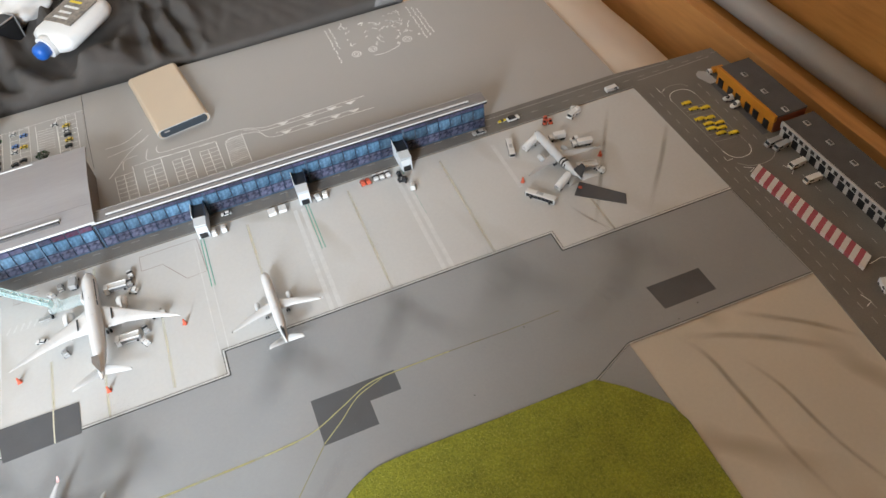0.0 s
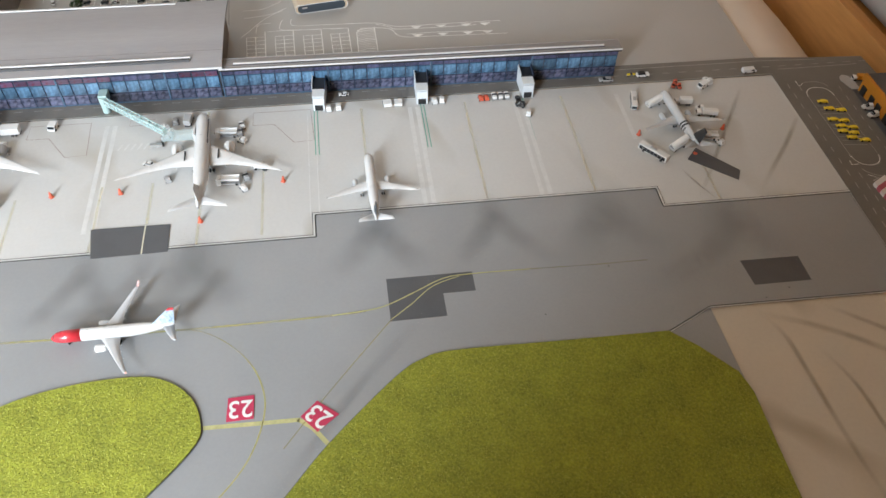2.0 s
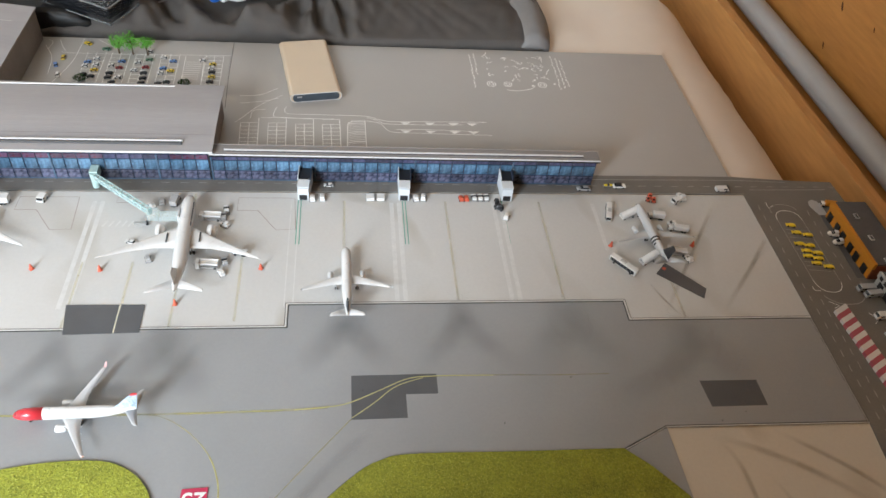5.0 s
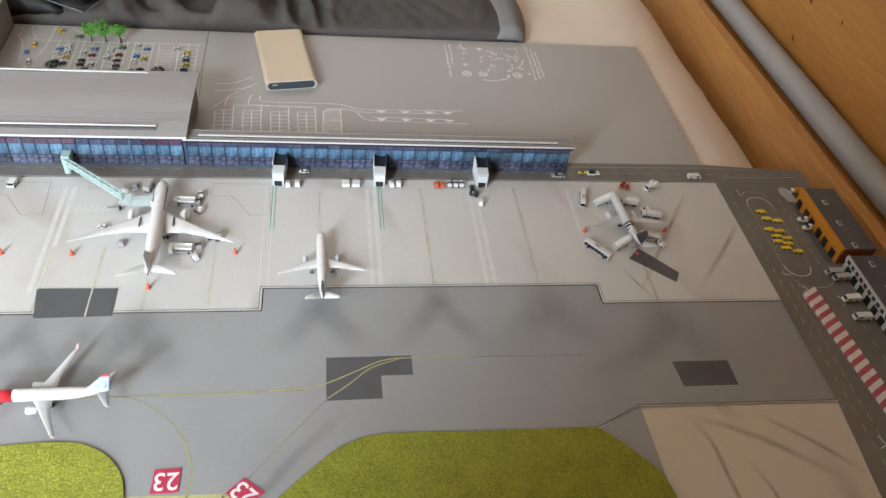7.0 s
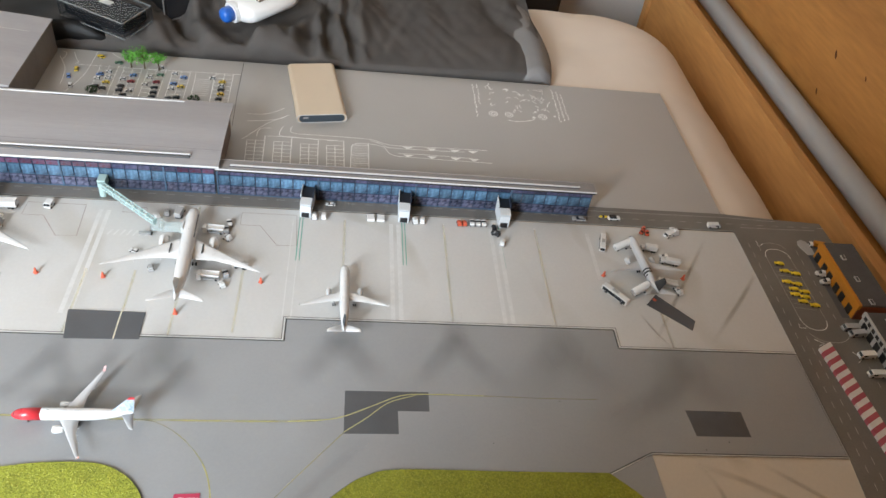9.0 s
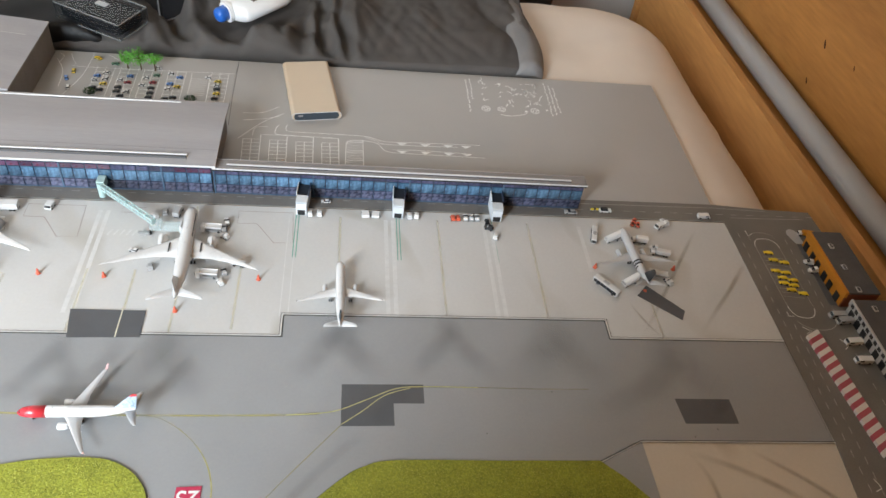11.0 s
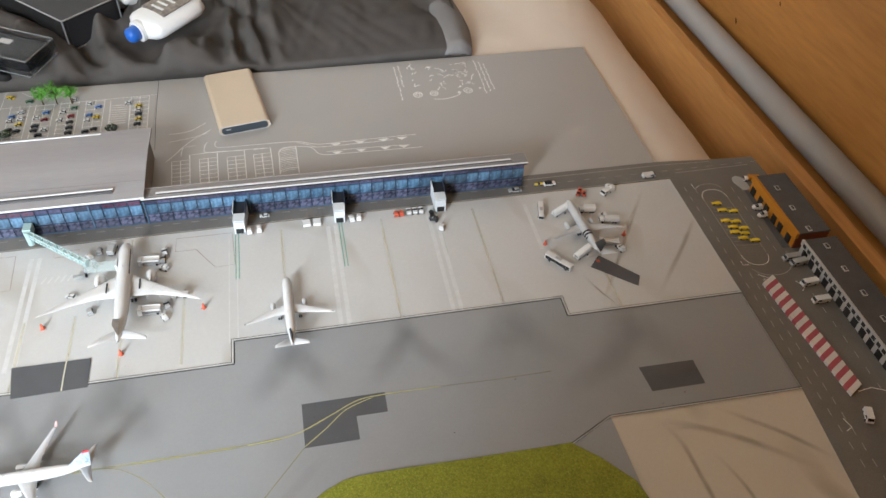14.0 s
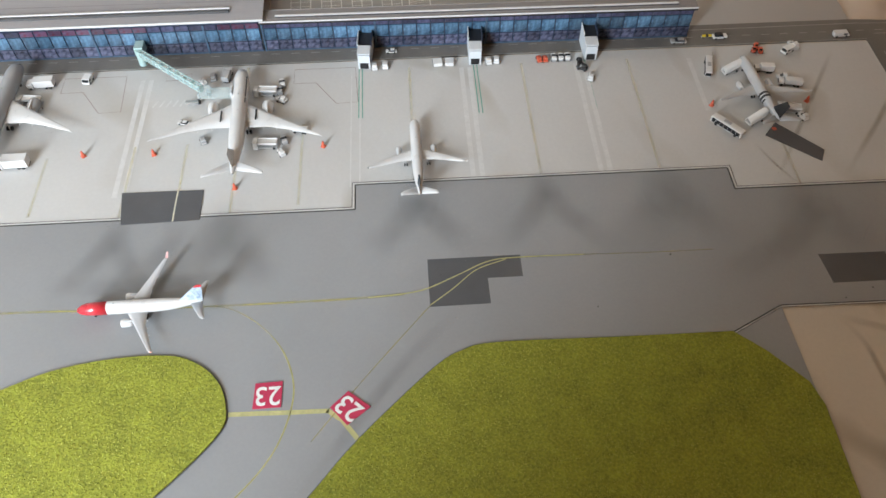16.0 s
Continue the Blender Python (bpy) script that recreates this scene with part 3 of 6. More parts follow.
for pts, w in (
    ([(-0.24, -0.098), (-0.2, -0.097), (-0.12, -0.096), (-0.06, -0.095)], 0.03), ([(-0.158, -0.02), (-0.154, -0.05), (-0.165, -0.075), (-0.18, -0.09)], 0.030),
    ([(-0.05, -0.30), (0.0, -0.23), (0.04, -0.18), (0.10, -0.12)], 0.016), ([(0.28, -0.125), (0.34, -0.10), (0.38, -0.075), (0.41, -0.03)], 0.04),
):
    part("soot_trail", stroke(B(), smooth_line(pts), w, ZT + 0.00004), M_SOOT, taxi, "soft grey soot trail")
for pts, w in (
    ([(0.168, 0.155), (0.169, 0.08), (0.17, 0.005)], 0.012), ([(0.277, 0.155), (0.277, 0.08), (0.278, 0.005)], 0.012), ([(0.053, 0.155), (0.055, 0.09), (0.056, 0.0)], 0.012),
    ([(-0.108, 0.17), (-0.107, 0.12), (-0.107, 0.02)], 0.02), ([(-0.04, 0.10), (-0.05, 0.085), (-0.085, 0.083)], 0.012), ([(-0.33, 0.165), (-0.33, 0.1), (-0.33, 0.0)], 0.02), ([(-0.26, 0.10), (-0.28, 0.085), (-0.31, 0.083)], 0.012),
):
    part("soot_trail", stroke(B(), smooth_line(pts), w, 0.00059), M_SOOT2, apron, "pale grey soot trail")

# veins in the marble foil
for host, z, pts, w in (
    (apron, 0.00054, [(0.4353, -0.0239), (0.4677, 0.0148), (0.4977, 0.0502), (0.5246, 0.0849), (0.5330, 0.0970)], 0.0075), (apron, 0.00054, [(0.376, -0.020), (0.3976, 0.0122), (0.4347, 0.0689), (0.4709, 0.1247), (0.4985, 0.167)], 0.0065),
    (apron, 0.00054, [(0.372, 0.030), (0.382, 0.004), (0.397, -0.024)], 0.004),
    (base, 0.00004, [(0.378, -0.155), (0.393, -0.185), (0.397, -0.226), (0.403, -0.30), (0.42, -0.40)], 0.007), (base, 0.00004, [(0.372, -0.157), (0.42, -0.176), (0.463, -0.201), (0.52, -0.245)], 0.010),
    (base, 0.00004, [(0.435, -0.153), (0.49, -0.193), (0.53, -0.232)], 0.008), (base, 0.00004, [(0.415, -0.195), (0.431, -0.237), (0.440, -0.30), (0.47, -0.40)], 0.006),
):
    part("vein", stroke(B(), smooth_line(pts), w * 1.15, z), M_VEIN, host, "soft brownish marble vein")

# yellow guide lines
guide = smooth_line([(-0.124, -0.121), (-0.100, -0.124), (-0.075, -0.140), (-0.055, -0.164), (-0.045, -0.192), (-0.046, -0.217), (-0.056, -0.246), (-0.075, -0.272), (-0.105, -0.300), (-0.15, -0.345)])
mark(taxi, guide, 0.0017, ZT + 0.00008, M_YELFADE, "guide_line")
mark(taxi, guide[24:], 0.0012, ZT + 0.00006, M_YEL, "guide_line")
mark(taxi, smooth_line([(-0.60, -0.117), (-0.286, -0.118), (-0.2, -0.12), (-0.1, -0.1215), (0.0, -0.121), (0.04, -0.119)]), 0.0040, ZT + 0.00008, M_YELFADE, "guide_line")
mark(taxi, smooth_line([(0.011, -0.121), (0.040, -0.119), (0.059, -0.115), (0.085, -0.103), (0.111, -0.091), (0.137, -0.0885), (0.19, -0.089)]), 0.0011, ZT + 0.0004, M_YEL, "guide_line")
mark(taxi, smooth_line([(0.12, -0.089), (0.18, -0.0885), (0.246, -0.090), (0.30, -0.09)]), 0.0014, ZT + 0.00008, M_YELFADE, "guide_line")
mark(taxi, smooth_line([(0.0605, -0.131), (0.08, -0.116), (0.100, -0.099), (0.125, -0.090)]), 0.0009, ZT + 0.0004, M_YEL, "guide_line")
mark(taxi, smooth_line([(-0.03, -0.24), (0.01, -0.19), (0.0605, -0.131)]), 0.0016, ZT + 0.00008, M_YELFADE, "guide_line")
mark(taxi, [(-0.093, -0.2155), (-0.05, -0.2165), (-0.018, -0.217)], 0.0036, ZT + 0.00006, M_YEL, "holding_line", label="worn yellow holding line")
mark(taxi, [(-0.019, -0.2165), (-0.008, -0.225), (0.007, -0.245)], 0.0036, ZT + 0.00006, M_YEL, "holding_line", label="worn yellow holding line")
for x, y0, y1 in ((0.0535, 0.155, 0.0), (0.1675, 0.155, 0.004), (0.2765, 0.155, 0.004), (-0.109, 0.165, -0.028), (-0.1565, 0.06, 0.004), (-0.05, 0.08, -0.02), (-0.2045, 0.06, -0.03), (-0.335, 0.16, -0.03), (-0.283, 0.05, -0.02), (0.398, 0.05, -0.022)):
    mark(apron, [(x, y0 + (y1 - y0) * k / 6) for k in range(7)], 0.0048, 0.00062, M_YELAPRON, "guide_line")
# white stand lines, in pairs of short strokes
for x in (-0.2085, 0.1105, 0.227, -ZT + 0.0006, 0.34, -0.43):
    for s in ((-0.0042, 0.0042) if x != 0.34 else (0.0,)):
        y1 = 0.075 if x == 0.34 else -0.002
        mark(apron, [(x + s, 0.152 + (y1 - 0.152) * k / 8) for k in range(9)], 0.0046 if abs(x) > 0.01 else 0.0012, 0.00061, M_STAND, "stand_line")
for k in range(8):
    mark(apron, [(-0.193 + k * 0.0065, 0.121), (-0.197 + k * 0.0065, 0.112)], 0.0018, 0.00061, M_STAND, "hatching")
# thin outlined parking boxes
for ox in (-0.229, 0.0, -0.128, -0.357):
    pts = [(ox - 0.062, 0.159), (ox - 0.001, 0.159), (ox + 0.002, 0.108), (ox - 0.019, 0.107), (ox - 0.040, 0.138), (ox - 0.062, 0.138)]
    if ox == -0.128:
        pts = [(-0.19, 0.159), (-0.165, 0.159), (-0.165, 0.150), (-0.19, 0.150)]
    mark(apron, pts, 0.0006, 0.0006, M_REDLINE, "equipment_box", closed=True)
for x in (0.0045, 0.1205, 0.2315):
    for s in (-0.0018, 0.0018):
        mark(apron, [(x + s * 0.9, 0.160), (x + s, 0.085)], 0.0010, 0.0006, M_GREEN, "green_line")
mat_ob = part("asphalt_patch", prism(B(), [(0.3845, 0.0385), (0.4265, 0.003), (0.4335, 0.0165), (0.399, 0.0545)], 0.0006, 0.0011), M_DARK, apron, "dark tilted rectangle of asphalt")
part("red_spot", rod(B(), (0.3955, 0.046, 0.0011), (0.3955, 0.046, ZT + 0.0006), 0.0022, seg=14), M_ORANGE, apron)

# service road lines
for k in range(62):
    x = -0.60 + k * 0.0205
    mark(road, [(x, 0.1835 + 0.004 * max(0, x - 0.4)), (x + 0.009, 0.1835 + 0.004 * max(0, x + 0.009 - 0.4))], 0.0007, ZR + 0.0003, M_STREETLINE, "dash")
mark(road, [(XW, 0.1685), (0.534, 0.1705)], 0.0007, ZR, M_STREETLINE, "edge_line")
mark(road, [(0.35, 0.1955), (0.53, 0.1965), (0.598, 0.1935)], 0.0008, ZR, M_STREETLINE, "edge_line")
mark(road, [(0.545, 0.1785), (0.60, 0.1790), (0.645, 0.180)], 0.0008, ZR, M_STREETLINE, "edge_line")

# pen drawing on the grey card
for x0, top in ((-0.0735, 0.3010), (-0.0400, 0.3010), (-0.0065, 0.2995), (0.0262, 0.3000)):
    for k in range(7):
        mark(back, [(x0 + 0.0004 * k, top - k * 0.0078), (x0 + 0.0225, top + 0.0006 - k * 0.0078)], 0.0008, ZB, M_PEN, "pen_line")
    for s, w, rise in ((0.0, 0.0008, 0.0), (0.0105, 0.0010, 0.0), (0.0215, 0.0011, 0.011)):
        mark(back, [(x0 + s, top + rise), (x0 + s + 0.002, 0.2545)], w, ZB + 0.0001, M_PEN, "pen_line")
mark(back, [(-0.0495, 0.3118), (-0.0184, 0.3135), (0.0150, 0.3105)], 0.0008, ZB, M_PEN, "pen_line")
mark(back, [(0.0262, 0.3105), (0.0473, 0.3112)], 0.0009, ZB, M_PEN, "pen_line")
mark(back, [(0.0575, 0.2560), (0.0578, 0.3010), (0.0636, 0.3085), (0.0795, 0.3104), (0.0805, 0.2549)], 0.0011, ZB, M_PEN, "pen_line")
for k in range(14):
    y = 0.3075 - k * 0.0035
    mark(back, [(0.0585, y - 0.003), (0.068, y), (0.0795, y + 0.0006)], 0.0012 if k in (0, 1, 6, 7, 12) else 0.0006, ZB, M_PEN, "pen_line")
for pts in (
    [(-0.0196, 0.3366), (-0.0215, 0.329), (-0.0153, 0.3215), (0.021, 0.3206), (0.078, 0.3192), (0.098, 0.3124), (0.112, 0.3085), (0.150, 0.3095), (0.236, 0.3105)],
    [(-0.0308, 0.3361), (-0.0340, 0.326), (-0.0301, 0.3133), (0.0150, 0.3120), (0.040, 0.3118)], [(0.082, 0.3165), (0.098, 0.3090), (0.1096, 0.3029), (0.178, 0.3030), (0.205, 0.3040)],
    [(0.080, 0.3090), (0.0989, 0.3037), (0.1111, 0.2869), (0.148, 0.2845), (0.240, 0.2825)], [(0.118, 0.2915), (0.15, 0.2925), (0.215, 0.2905)],
    [(-0.0796, 0.3598), (-0.0551, 0.3624), (-0.0334, 0.3784)], [(-0.0780, 0.3429), (-0.0505, 0.3481), (-0.0313, 0.3557)], [(-0.0800, 0.3020), (-0.0736, 0.3102), (-0.0533, 0.3389), (-0.0267, 0.3625)],
    [(-0.0628, 0.3100), (-0.0600, 0.3270), (-0.0450, 0.3300)],
):
    mark(back, smooth_line(pts, 6), 0.0009, ZB + 0.0001, M_PEN, "pen_line")
for x in (0.124, 0.155, 0.186, 0.210):
    for y, s in ((0.3105, -1), (0.2930, -1)):
        part("pen_triangle", prism(B(), [(x, y - 0.003), (x + 0.006, y - 0.009), (x + 0.014, y - 0.003)], ZB, ZB + 0.0002), M_PEN, back)
rng = random.Random(4)
# scribbled notes that cannot be read: short strokes and small figures
for x, y0, y1 in ((0.232, 0.392, 0.478), (0.2385, 0.425, 0.48), (0.352, 0.392, 0.478), (0.3585, 0.395, 0.475), (0.3645, 0.40, 0.468)):
    y = y0
    while y < y1:
        d = rng.uniform(0.002, 0.006)
        mark(back, [(x + rng.uniform(-0.0012, 0.0012), y), (x + rng.uniform(-0.0012, 0.0012), y + d)], 0.0017, ZB, M_PEN, "scribble")
        y += d + rng.uniform(0.001, 0.003)
for x, y, r in ((0.255, 0.402, 0.006), (0.278, 0.402, 0.0055), (0.327, 0.402, 0.006)):
    for q in (1.0, 0.5):
        mark(back, [(x + r * q * math.cos(a * 0.5236), y + r * q * math.sin(a * 0.5236) * 1.1) for a in range(12)], 0.0014, ZB, M_PEN, "scribble", closed=True)
mark(back, smooth_line([(0.275, 0.388), (0.29, 0.386), (0.31, 0.392), (0.316, 0.400)]), 0.0014, ZB, M_PEN, "scribble")
for x, y in ((0.313, 0.399), (0.282, 0.470), (0.318, 0.413), (0.345, 0.405)):
    part("pen_dot", prism(B(), [(x - 0.002, y - 0.002), (x + 0.002, y - 0.001), (x + 0.0015, y + 0.003), (x - 0.001, y + 0.002)], ZB, ZB + 0.0002), M_PEN, back)
for k in range(46):
    x, y = rng.uniform(0.252, 0.338), rng.uniform(0.41, 0.475)
    pts = [(x, y)]
    for _ in range(rng.randint(2, 4)):
        pts.append((pts[-1][0] + rng.uniform(-0.004, 0.004), pts[-1][1] + rng.uniform(-0.004, 0.006)))
    mark(back, pts, 0.0013, ZB, M_PEN, "scribble")
mark(back, [(-0.1, 0.4925), (-0.0985, 0.40), (-0.0955, 0.33)], 0.0006, ZB, M_BLACKLINE, "seam")

# street lines, and the white loops
for x, y0, y1, n in ((0.5445, 0.15, -0.25, 22), (0.5555, 0.0, -0.30, 18), (0.603, 0.14, 0.0, 8), (0.609, -0.02, -0.30, 14)):
    for k in range(n):
        y = y0 + (y1 - y0) * k / n
        mark(street, [(x, y), (x - 0.0004, y - 0.008)], 0.0008, ZR, M_STREETLINE, "dash")
def oval(cx, cy, rx, ry, n=28, a0=0, a1=360):
    return [(cx + rx * math.copysign(abs(math.cos(a)) ** 0.8, math.cos(a)), cy + ry * math.sin(a)) for a in (radians(a0 + (a1 - a0) * k / n) for k in range(n + 1))]
mark(street, oval(0.5740, 0.1250, 0.0155, 0.0155, a0=0, a1=180), 0.0009, ZR, M_LINE2, "loop_line")
mark(street, oval(0.5730, 0.1390, 0.0170, 0.0125, a0=10, a1=190), 0.0007, ZR, M_STREETLINE, "loop_line")
mark(street, oval(0.5745, 0.0270, 0.0155, 0.0175, a0=180, a1=350), 0.0009, ZR, M_LINE2, "loop_line")
mark(street, oval(0.585, 0.022, 0.028, 0.030, a0=215, a1=365), 0.0009, ZR, M_STREETLINE, "loop_line")
mark(street, [(0.5585, 0.125), (0.559, 0.027)], 0.0006, ZR, M_STREETLINE, "loop_line")
mark(street, [(0.5895, 0.125), (0.590, 0.027)], 0.0006, ZR, M_STREETLINE, "loop_line")
for k in range(11):
    mark(street, [(0.561 + 0.001 * (k % 2), 0.108 - k * 0.0065), (0.586, 0.105 - k * 0.0065)], 0.0005, ZR, M_STREETLINE, "bay_line")
for pts in ([(0.554, 0.018), (0.554, 0.012), (0.561, 0.012)], [(0.563, -0.004), (0.572, -0.010), (0.565, -0.013)], [(0.556, 0.155), (0.556, 0.145), (0.563, 0.149)], [(0.60, -0.02), (0.606, -0.03), (0.60, -0.035)], [(0.553, -0.19), (0.556, -0.20), (0.549, -0.203)], [(0.585, -0.165), (0.60, -0.163), (0.615, -0.17)]):
    mark(street, pts, 0.0009, ZR, M_LINE2, "arrow_line")

rng = random.Random(9)
for k in range(5):
    x, y, r = rng.uniform(-0.3, 0.5), rng.uniform(-0.145, -0.03), rng.uniform(0.0004, 0.0008)
    part("crumb", rod(B(), (x, y, 0.0008), (x, y, 0.0008 + r), r, r * 0.6, 6), M_BLACKLINE, taxi)

# ---- grass mats and red signs ----
def inside(p, poly):
    x, y, c = p[0], p[1], False
    for (x1, y1), (x2, y2) in zip(poly, poly[1:] + poly[:1]):
        if (y1 > y) != (y2 > y) and x < (x2 - x1) * (y - y1) / (y2 - y1) + x1:
            c = not c
    return c


def lawn(poly, label, count, seed, mat=None, fibre=None):
    g = tagged(part("lawn", prism(B(), poly, 0.0009, 0.0026), mat or M_GRASS), label, "grass", kind="stuff")
    # Dark stroke paints the shadow gap along the mat's edge.
    part("mat_edge", stroke(B(), poly, 0.0022, 0.00105, True), M_DARK, g, "dark outline for the shadow gap round the mat")
    r = random.Random(seed)
    xs, ys = [p[0] for p in poly], [p[1] for p in poly]
    verts, faces = [], []
    while len(faces) < count:
        x, y = r.uniform(min(xs), max(xs)), r.uniform(max(min(ys), -0.36), max(ys))
        if not all(inside((x + ox, y + oy), poly) for ox, oy in ((0.0016, 0), (-0.0016, 0), (0, 0.0016), (0, -0.0016))):
            continue
        a, s, h = r.uniform(0, 6.283), r.uniform(0.0003, 0.0007), r.uniform(0.0004, 0.0011)
        k = len(verts)
        lean = r.uniform(0.0004, 0.0016)
        b = r.uniform(0, 6.283)
        verts += [(x + s * math.cos(a), y + s * math.sin(a), 0.0025), (x - s * math.cos(a), y - s * math.sin(a), 0.0025), (x + lean * math.cos(b), y + lean * math.sin(b), 0.0026 + h)]
        faces.append((k, k + 1, k + 2))
    me = bpy.data.meshes.new("fibres")
    me.from_pydata(verts, [], faces)
    me.materials.append(fibre or M_TUFT)
    ob = new("fibres", me)
    ob.parent = g
    tagged(ob, "short bright green fibres", kind="stuff")


lawn(smooth_line([(-0.66, -0.31), (-0.45, -0.25), (-0.33, -0.208), (-0.268, -0.1895), (-0.229, -0.1738), (-0.186, -0.1655), (-0.142, -0.1648), (-0.118, -0.1732), (-0.101, -0.189), (-0.093, -0.209), (-0.095, -0.229), (-0.125, -0.264), (-0.165, -0.300), (-0.22, -0.345)], 5) + [(-0.3, -0.42), (-0.62, -0.42)], "lime green fibre grass mat with a rounded end", 24000, 1)
lawn(smooth_line([(-0.16, -0.42), (-0.045, -0.297), (-0.003, -0.248), (0.030, -0.215), (0.062, -0.186), (0.081, -0.1745), (0.109, -0.1685), (0.205, -0.1695), (0.2935, -0.170)], 5) + [(0.314, -0.188), (0.338, -0.216), (0.343, -0.235), (0.343, -0.42)], "green fibre grass mat beside the taxiway, darkened for weaker light", 36000, 2, M_GRASS_DIM, M_TUFT_DIM)


def sign(pts, turn, cx, cy):
    s = part("runway_sign", prism(B(), pts, 0.0010, 0.0015), M_SIGN, taxi, "red painted runway sign")
    c = bpy.data.curves.new("numerals", "FONT")
    c.body, c.size, c.align_x, c.align_y = "23", 0.0225, "CENTER", "CENTER"
    c.extrude, c.offset = 0.0001, 0.00022
    t = new("numerals", c)
    c.materials.append(M_WHITE)
    t.parent = s
    t.matrix_basis = pose(cx, cy, 0.0017, 0, 0, turn) @ Matrix.Diagonal((0.88, 0.95, 1, 1))


sign([(-0.0735, -0.2125), (-0.0528, -0.2120), (-0.0527, -0.1912), (-0.0728, -0.1920)], 180, -0.0630, -0.2020)
sign([(-0.004, -0.2022), (-0.0170, -0.2145), (-0.0045, -0.2291), (0.0125, -0.2158)], 137, -0.0030, -0.2155)


# ---- the terminal ----
def terminal():
    stand = Matrix.Translation((0, 0.004, 0)) @ Matrix.Diagonal((1, 1, 1.11, 1))
    pier = thing("pier_building", "low paper terminal pier with printed blue glazing", "building", "", pose(-0.09, 0.191, 0, 0, 0, -0.5) @ Matrix.Diagonal((1, 1, 1.095, 1)) @ Matrix.Translation((0.09, -0.187, 0)))
    part("wall", box(B(), -0.093, 0.3465, 0.1872, 0.1985, 0.0012, 0.0335), M_WALLPAPER, pier)
    part("roof", box(B(), -0.0935, 0.3490, 0.1835, 0.2010, 0.0335, 0.0358, 0.0004), M_PIERROOF, pier)
    part("roof_strip", box(B(), -0.078, 0.330, 0.1895, 0.1920, 0.0358, 0.0371, 0.0003), M_PLANE, pier, "long silver strip")
    part("roof_seam", box(B(), -0.086, 0.343, 0.1866, 0.1874, 0.0358, 0.0362), M_WALLPAPER, pier, "thin dark fold line")
    part("roof_edge", box(B(), -0.0935, 0.3492, 0.1826, 0.1834, 0.0346, 0.0360), M_PLANE, pier, "white paper roof edge")
    # Black strip that paints in the roof edge's shadow line.
    part("soffit", box(B(), -0.0935, 0.3490, 0.1832, 0.1845, 0.0322, 0.0334), M_BLACK, pier, "black strip for the shadow line under the roof edge")
    part("roof_back_edge", box(B(), -0.0935, 0.3490, 0.2011, 0.2017, 0.0340, 0.0360), M_SILVER, pier)
    part("strip_face", box(B(), -0.078, 0.330, 0.1882, 0.1894, 0.0358, 0.0364), M_DROOF, pier, "dark face of the roof strip")
    hall = thing("terminal_hall", "grey paper-roofed terminal hall with printed glazing", "building", "", stand)
    part("wall", box(B(), XW, -0.0945, 0.1872, 0.3080, 0.0006, 0.0372), M_WALLPAPER, hall)
    bm, prof = B(), []
    n = 14
    for k in range(n + 1):
        v = k / n
        y = 0.1815 + (0.3125 - 0.1815) * v
        prof.append((y, 0.0383 + 0.0052 * math.sin(math.pi * min(1, v * 0.92 + 0.05))))
    ring = [[(x, y, z + 0.0006 * noise.noise((x * 9, y * 20, 0))) for y, z in prof] + [(x, y, z - 0.0022) for y, z in prof[::-1]] for x in np.linspace(XW, -0.0890, 24)]
    ring_loft(bm, ring)
    part("roof", bm, M_ROOF, hall)
    part("roof_fold", stroke(B(), [(XW, 0.2085), (-0.0900, 0.2060)], 0.0007, 0.0433), M_WALLPAPER, hall)
    for y, z, x0, x1 in ((0.1960, 0.0434, -0.42, -0.1215), (0.3070, 0.0404, -0.375, -0.147)):
        strip = part("roof_strip", box(B(), x0, x1, y - 0.0011, y + 0.0011, z - 0.0033, z, 0.0004), M_PLANE, hall, "long white roof strip")
        part("strip_face", box(B(), x0 + 0.004, x1 - 0.001, y - 0.0044, y - 0.0012, z - 0.0033, z - 0.0009), M_DROOF, strip, "dark glazed face of the strip")
    part("roof_edge", box(B(), XW, -0.0890, 0.1807, 0.1814, 0.0372, 0.0393), M_PLANE, hall, "white roof edge")
    wing = thing("terminal_wing", "tall grey paper wing behind the terminal hall", "building")
    part("wall", box(B(), XW, -0.3525, 0.3175, 0.4860, 0.0008, 0.0462), M_WALLPAPER, wing)
    bm = B()
    ring_loft(bm, [[(x, y, 0.0465 + 0.012 * min(1, (-0.351 - x) / 0.16) ** 0.8) for x in np.linspace(-0.351, XW, 10)] + [(x, y, 0.0445) for x in np.linspace(XW, -0.351, 10)] for y in (0.316, 0.488)])
    part("roof", bm, M_ROOF, wing)
    part("roof_strip", stroke(B(), smooth_line([(-0.48, 0.43), (-0.42, 0.435), (-0.36, 0.428)]), 0.0012, 0.0585), M_SILVER, wing)
    # glazing: three rows of panes between dark mullions
    rows = ((0.0028, 0.0126, M_GLASSD, "lower_pane"), (0.0140, 0.0262, M_GLASSB, "pane"), (0.0270, 0.0322, M_GLASSTOP, "top_pane"))
    for host, x0, x1 in ((pier, -0.0925, 0.3465), (hall, -0.372, -0.0950)):
        part("glazing_backing", box(B(), x0, x1, 0.1862, 0.1870, 0.0014, 0.0330), M_MULLION, host)
        n = round((x1 - x0) / 0.0140)
        w = (x1 - x0) / n
        for z0, z1, mt, nm in rows:
            shared = None
            for k in range(n):
                red = host is hall and z0 > 0.025 and (2 < k % 14 < 12)
                if shared is None:
                    ob = part(nm, box(B(), 0.0007, w - 0.0007, -0.0005, 0.0005, z0, z1), M_GLASSR if red else mt, host)
                    ob.matrix_basis = pose(x0, 0.1857, 0)
                    shared = ob.data
                else:
                    me = shared
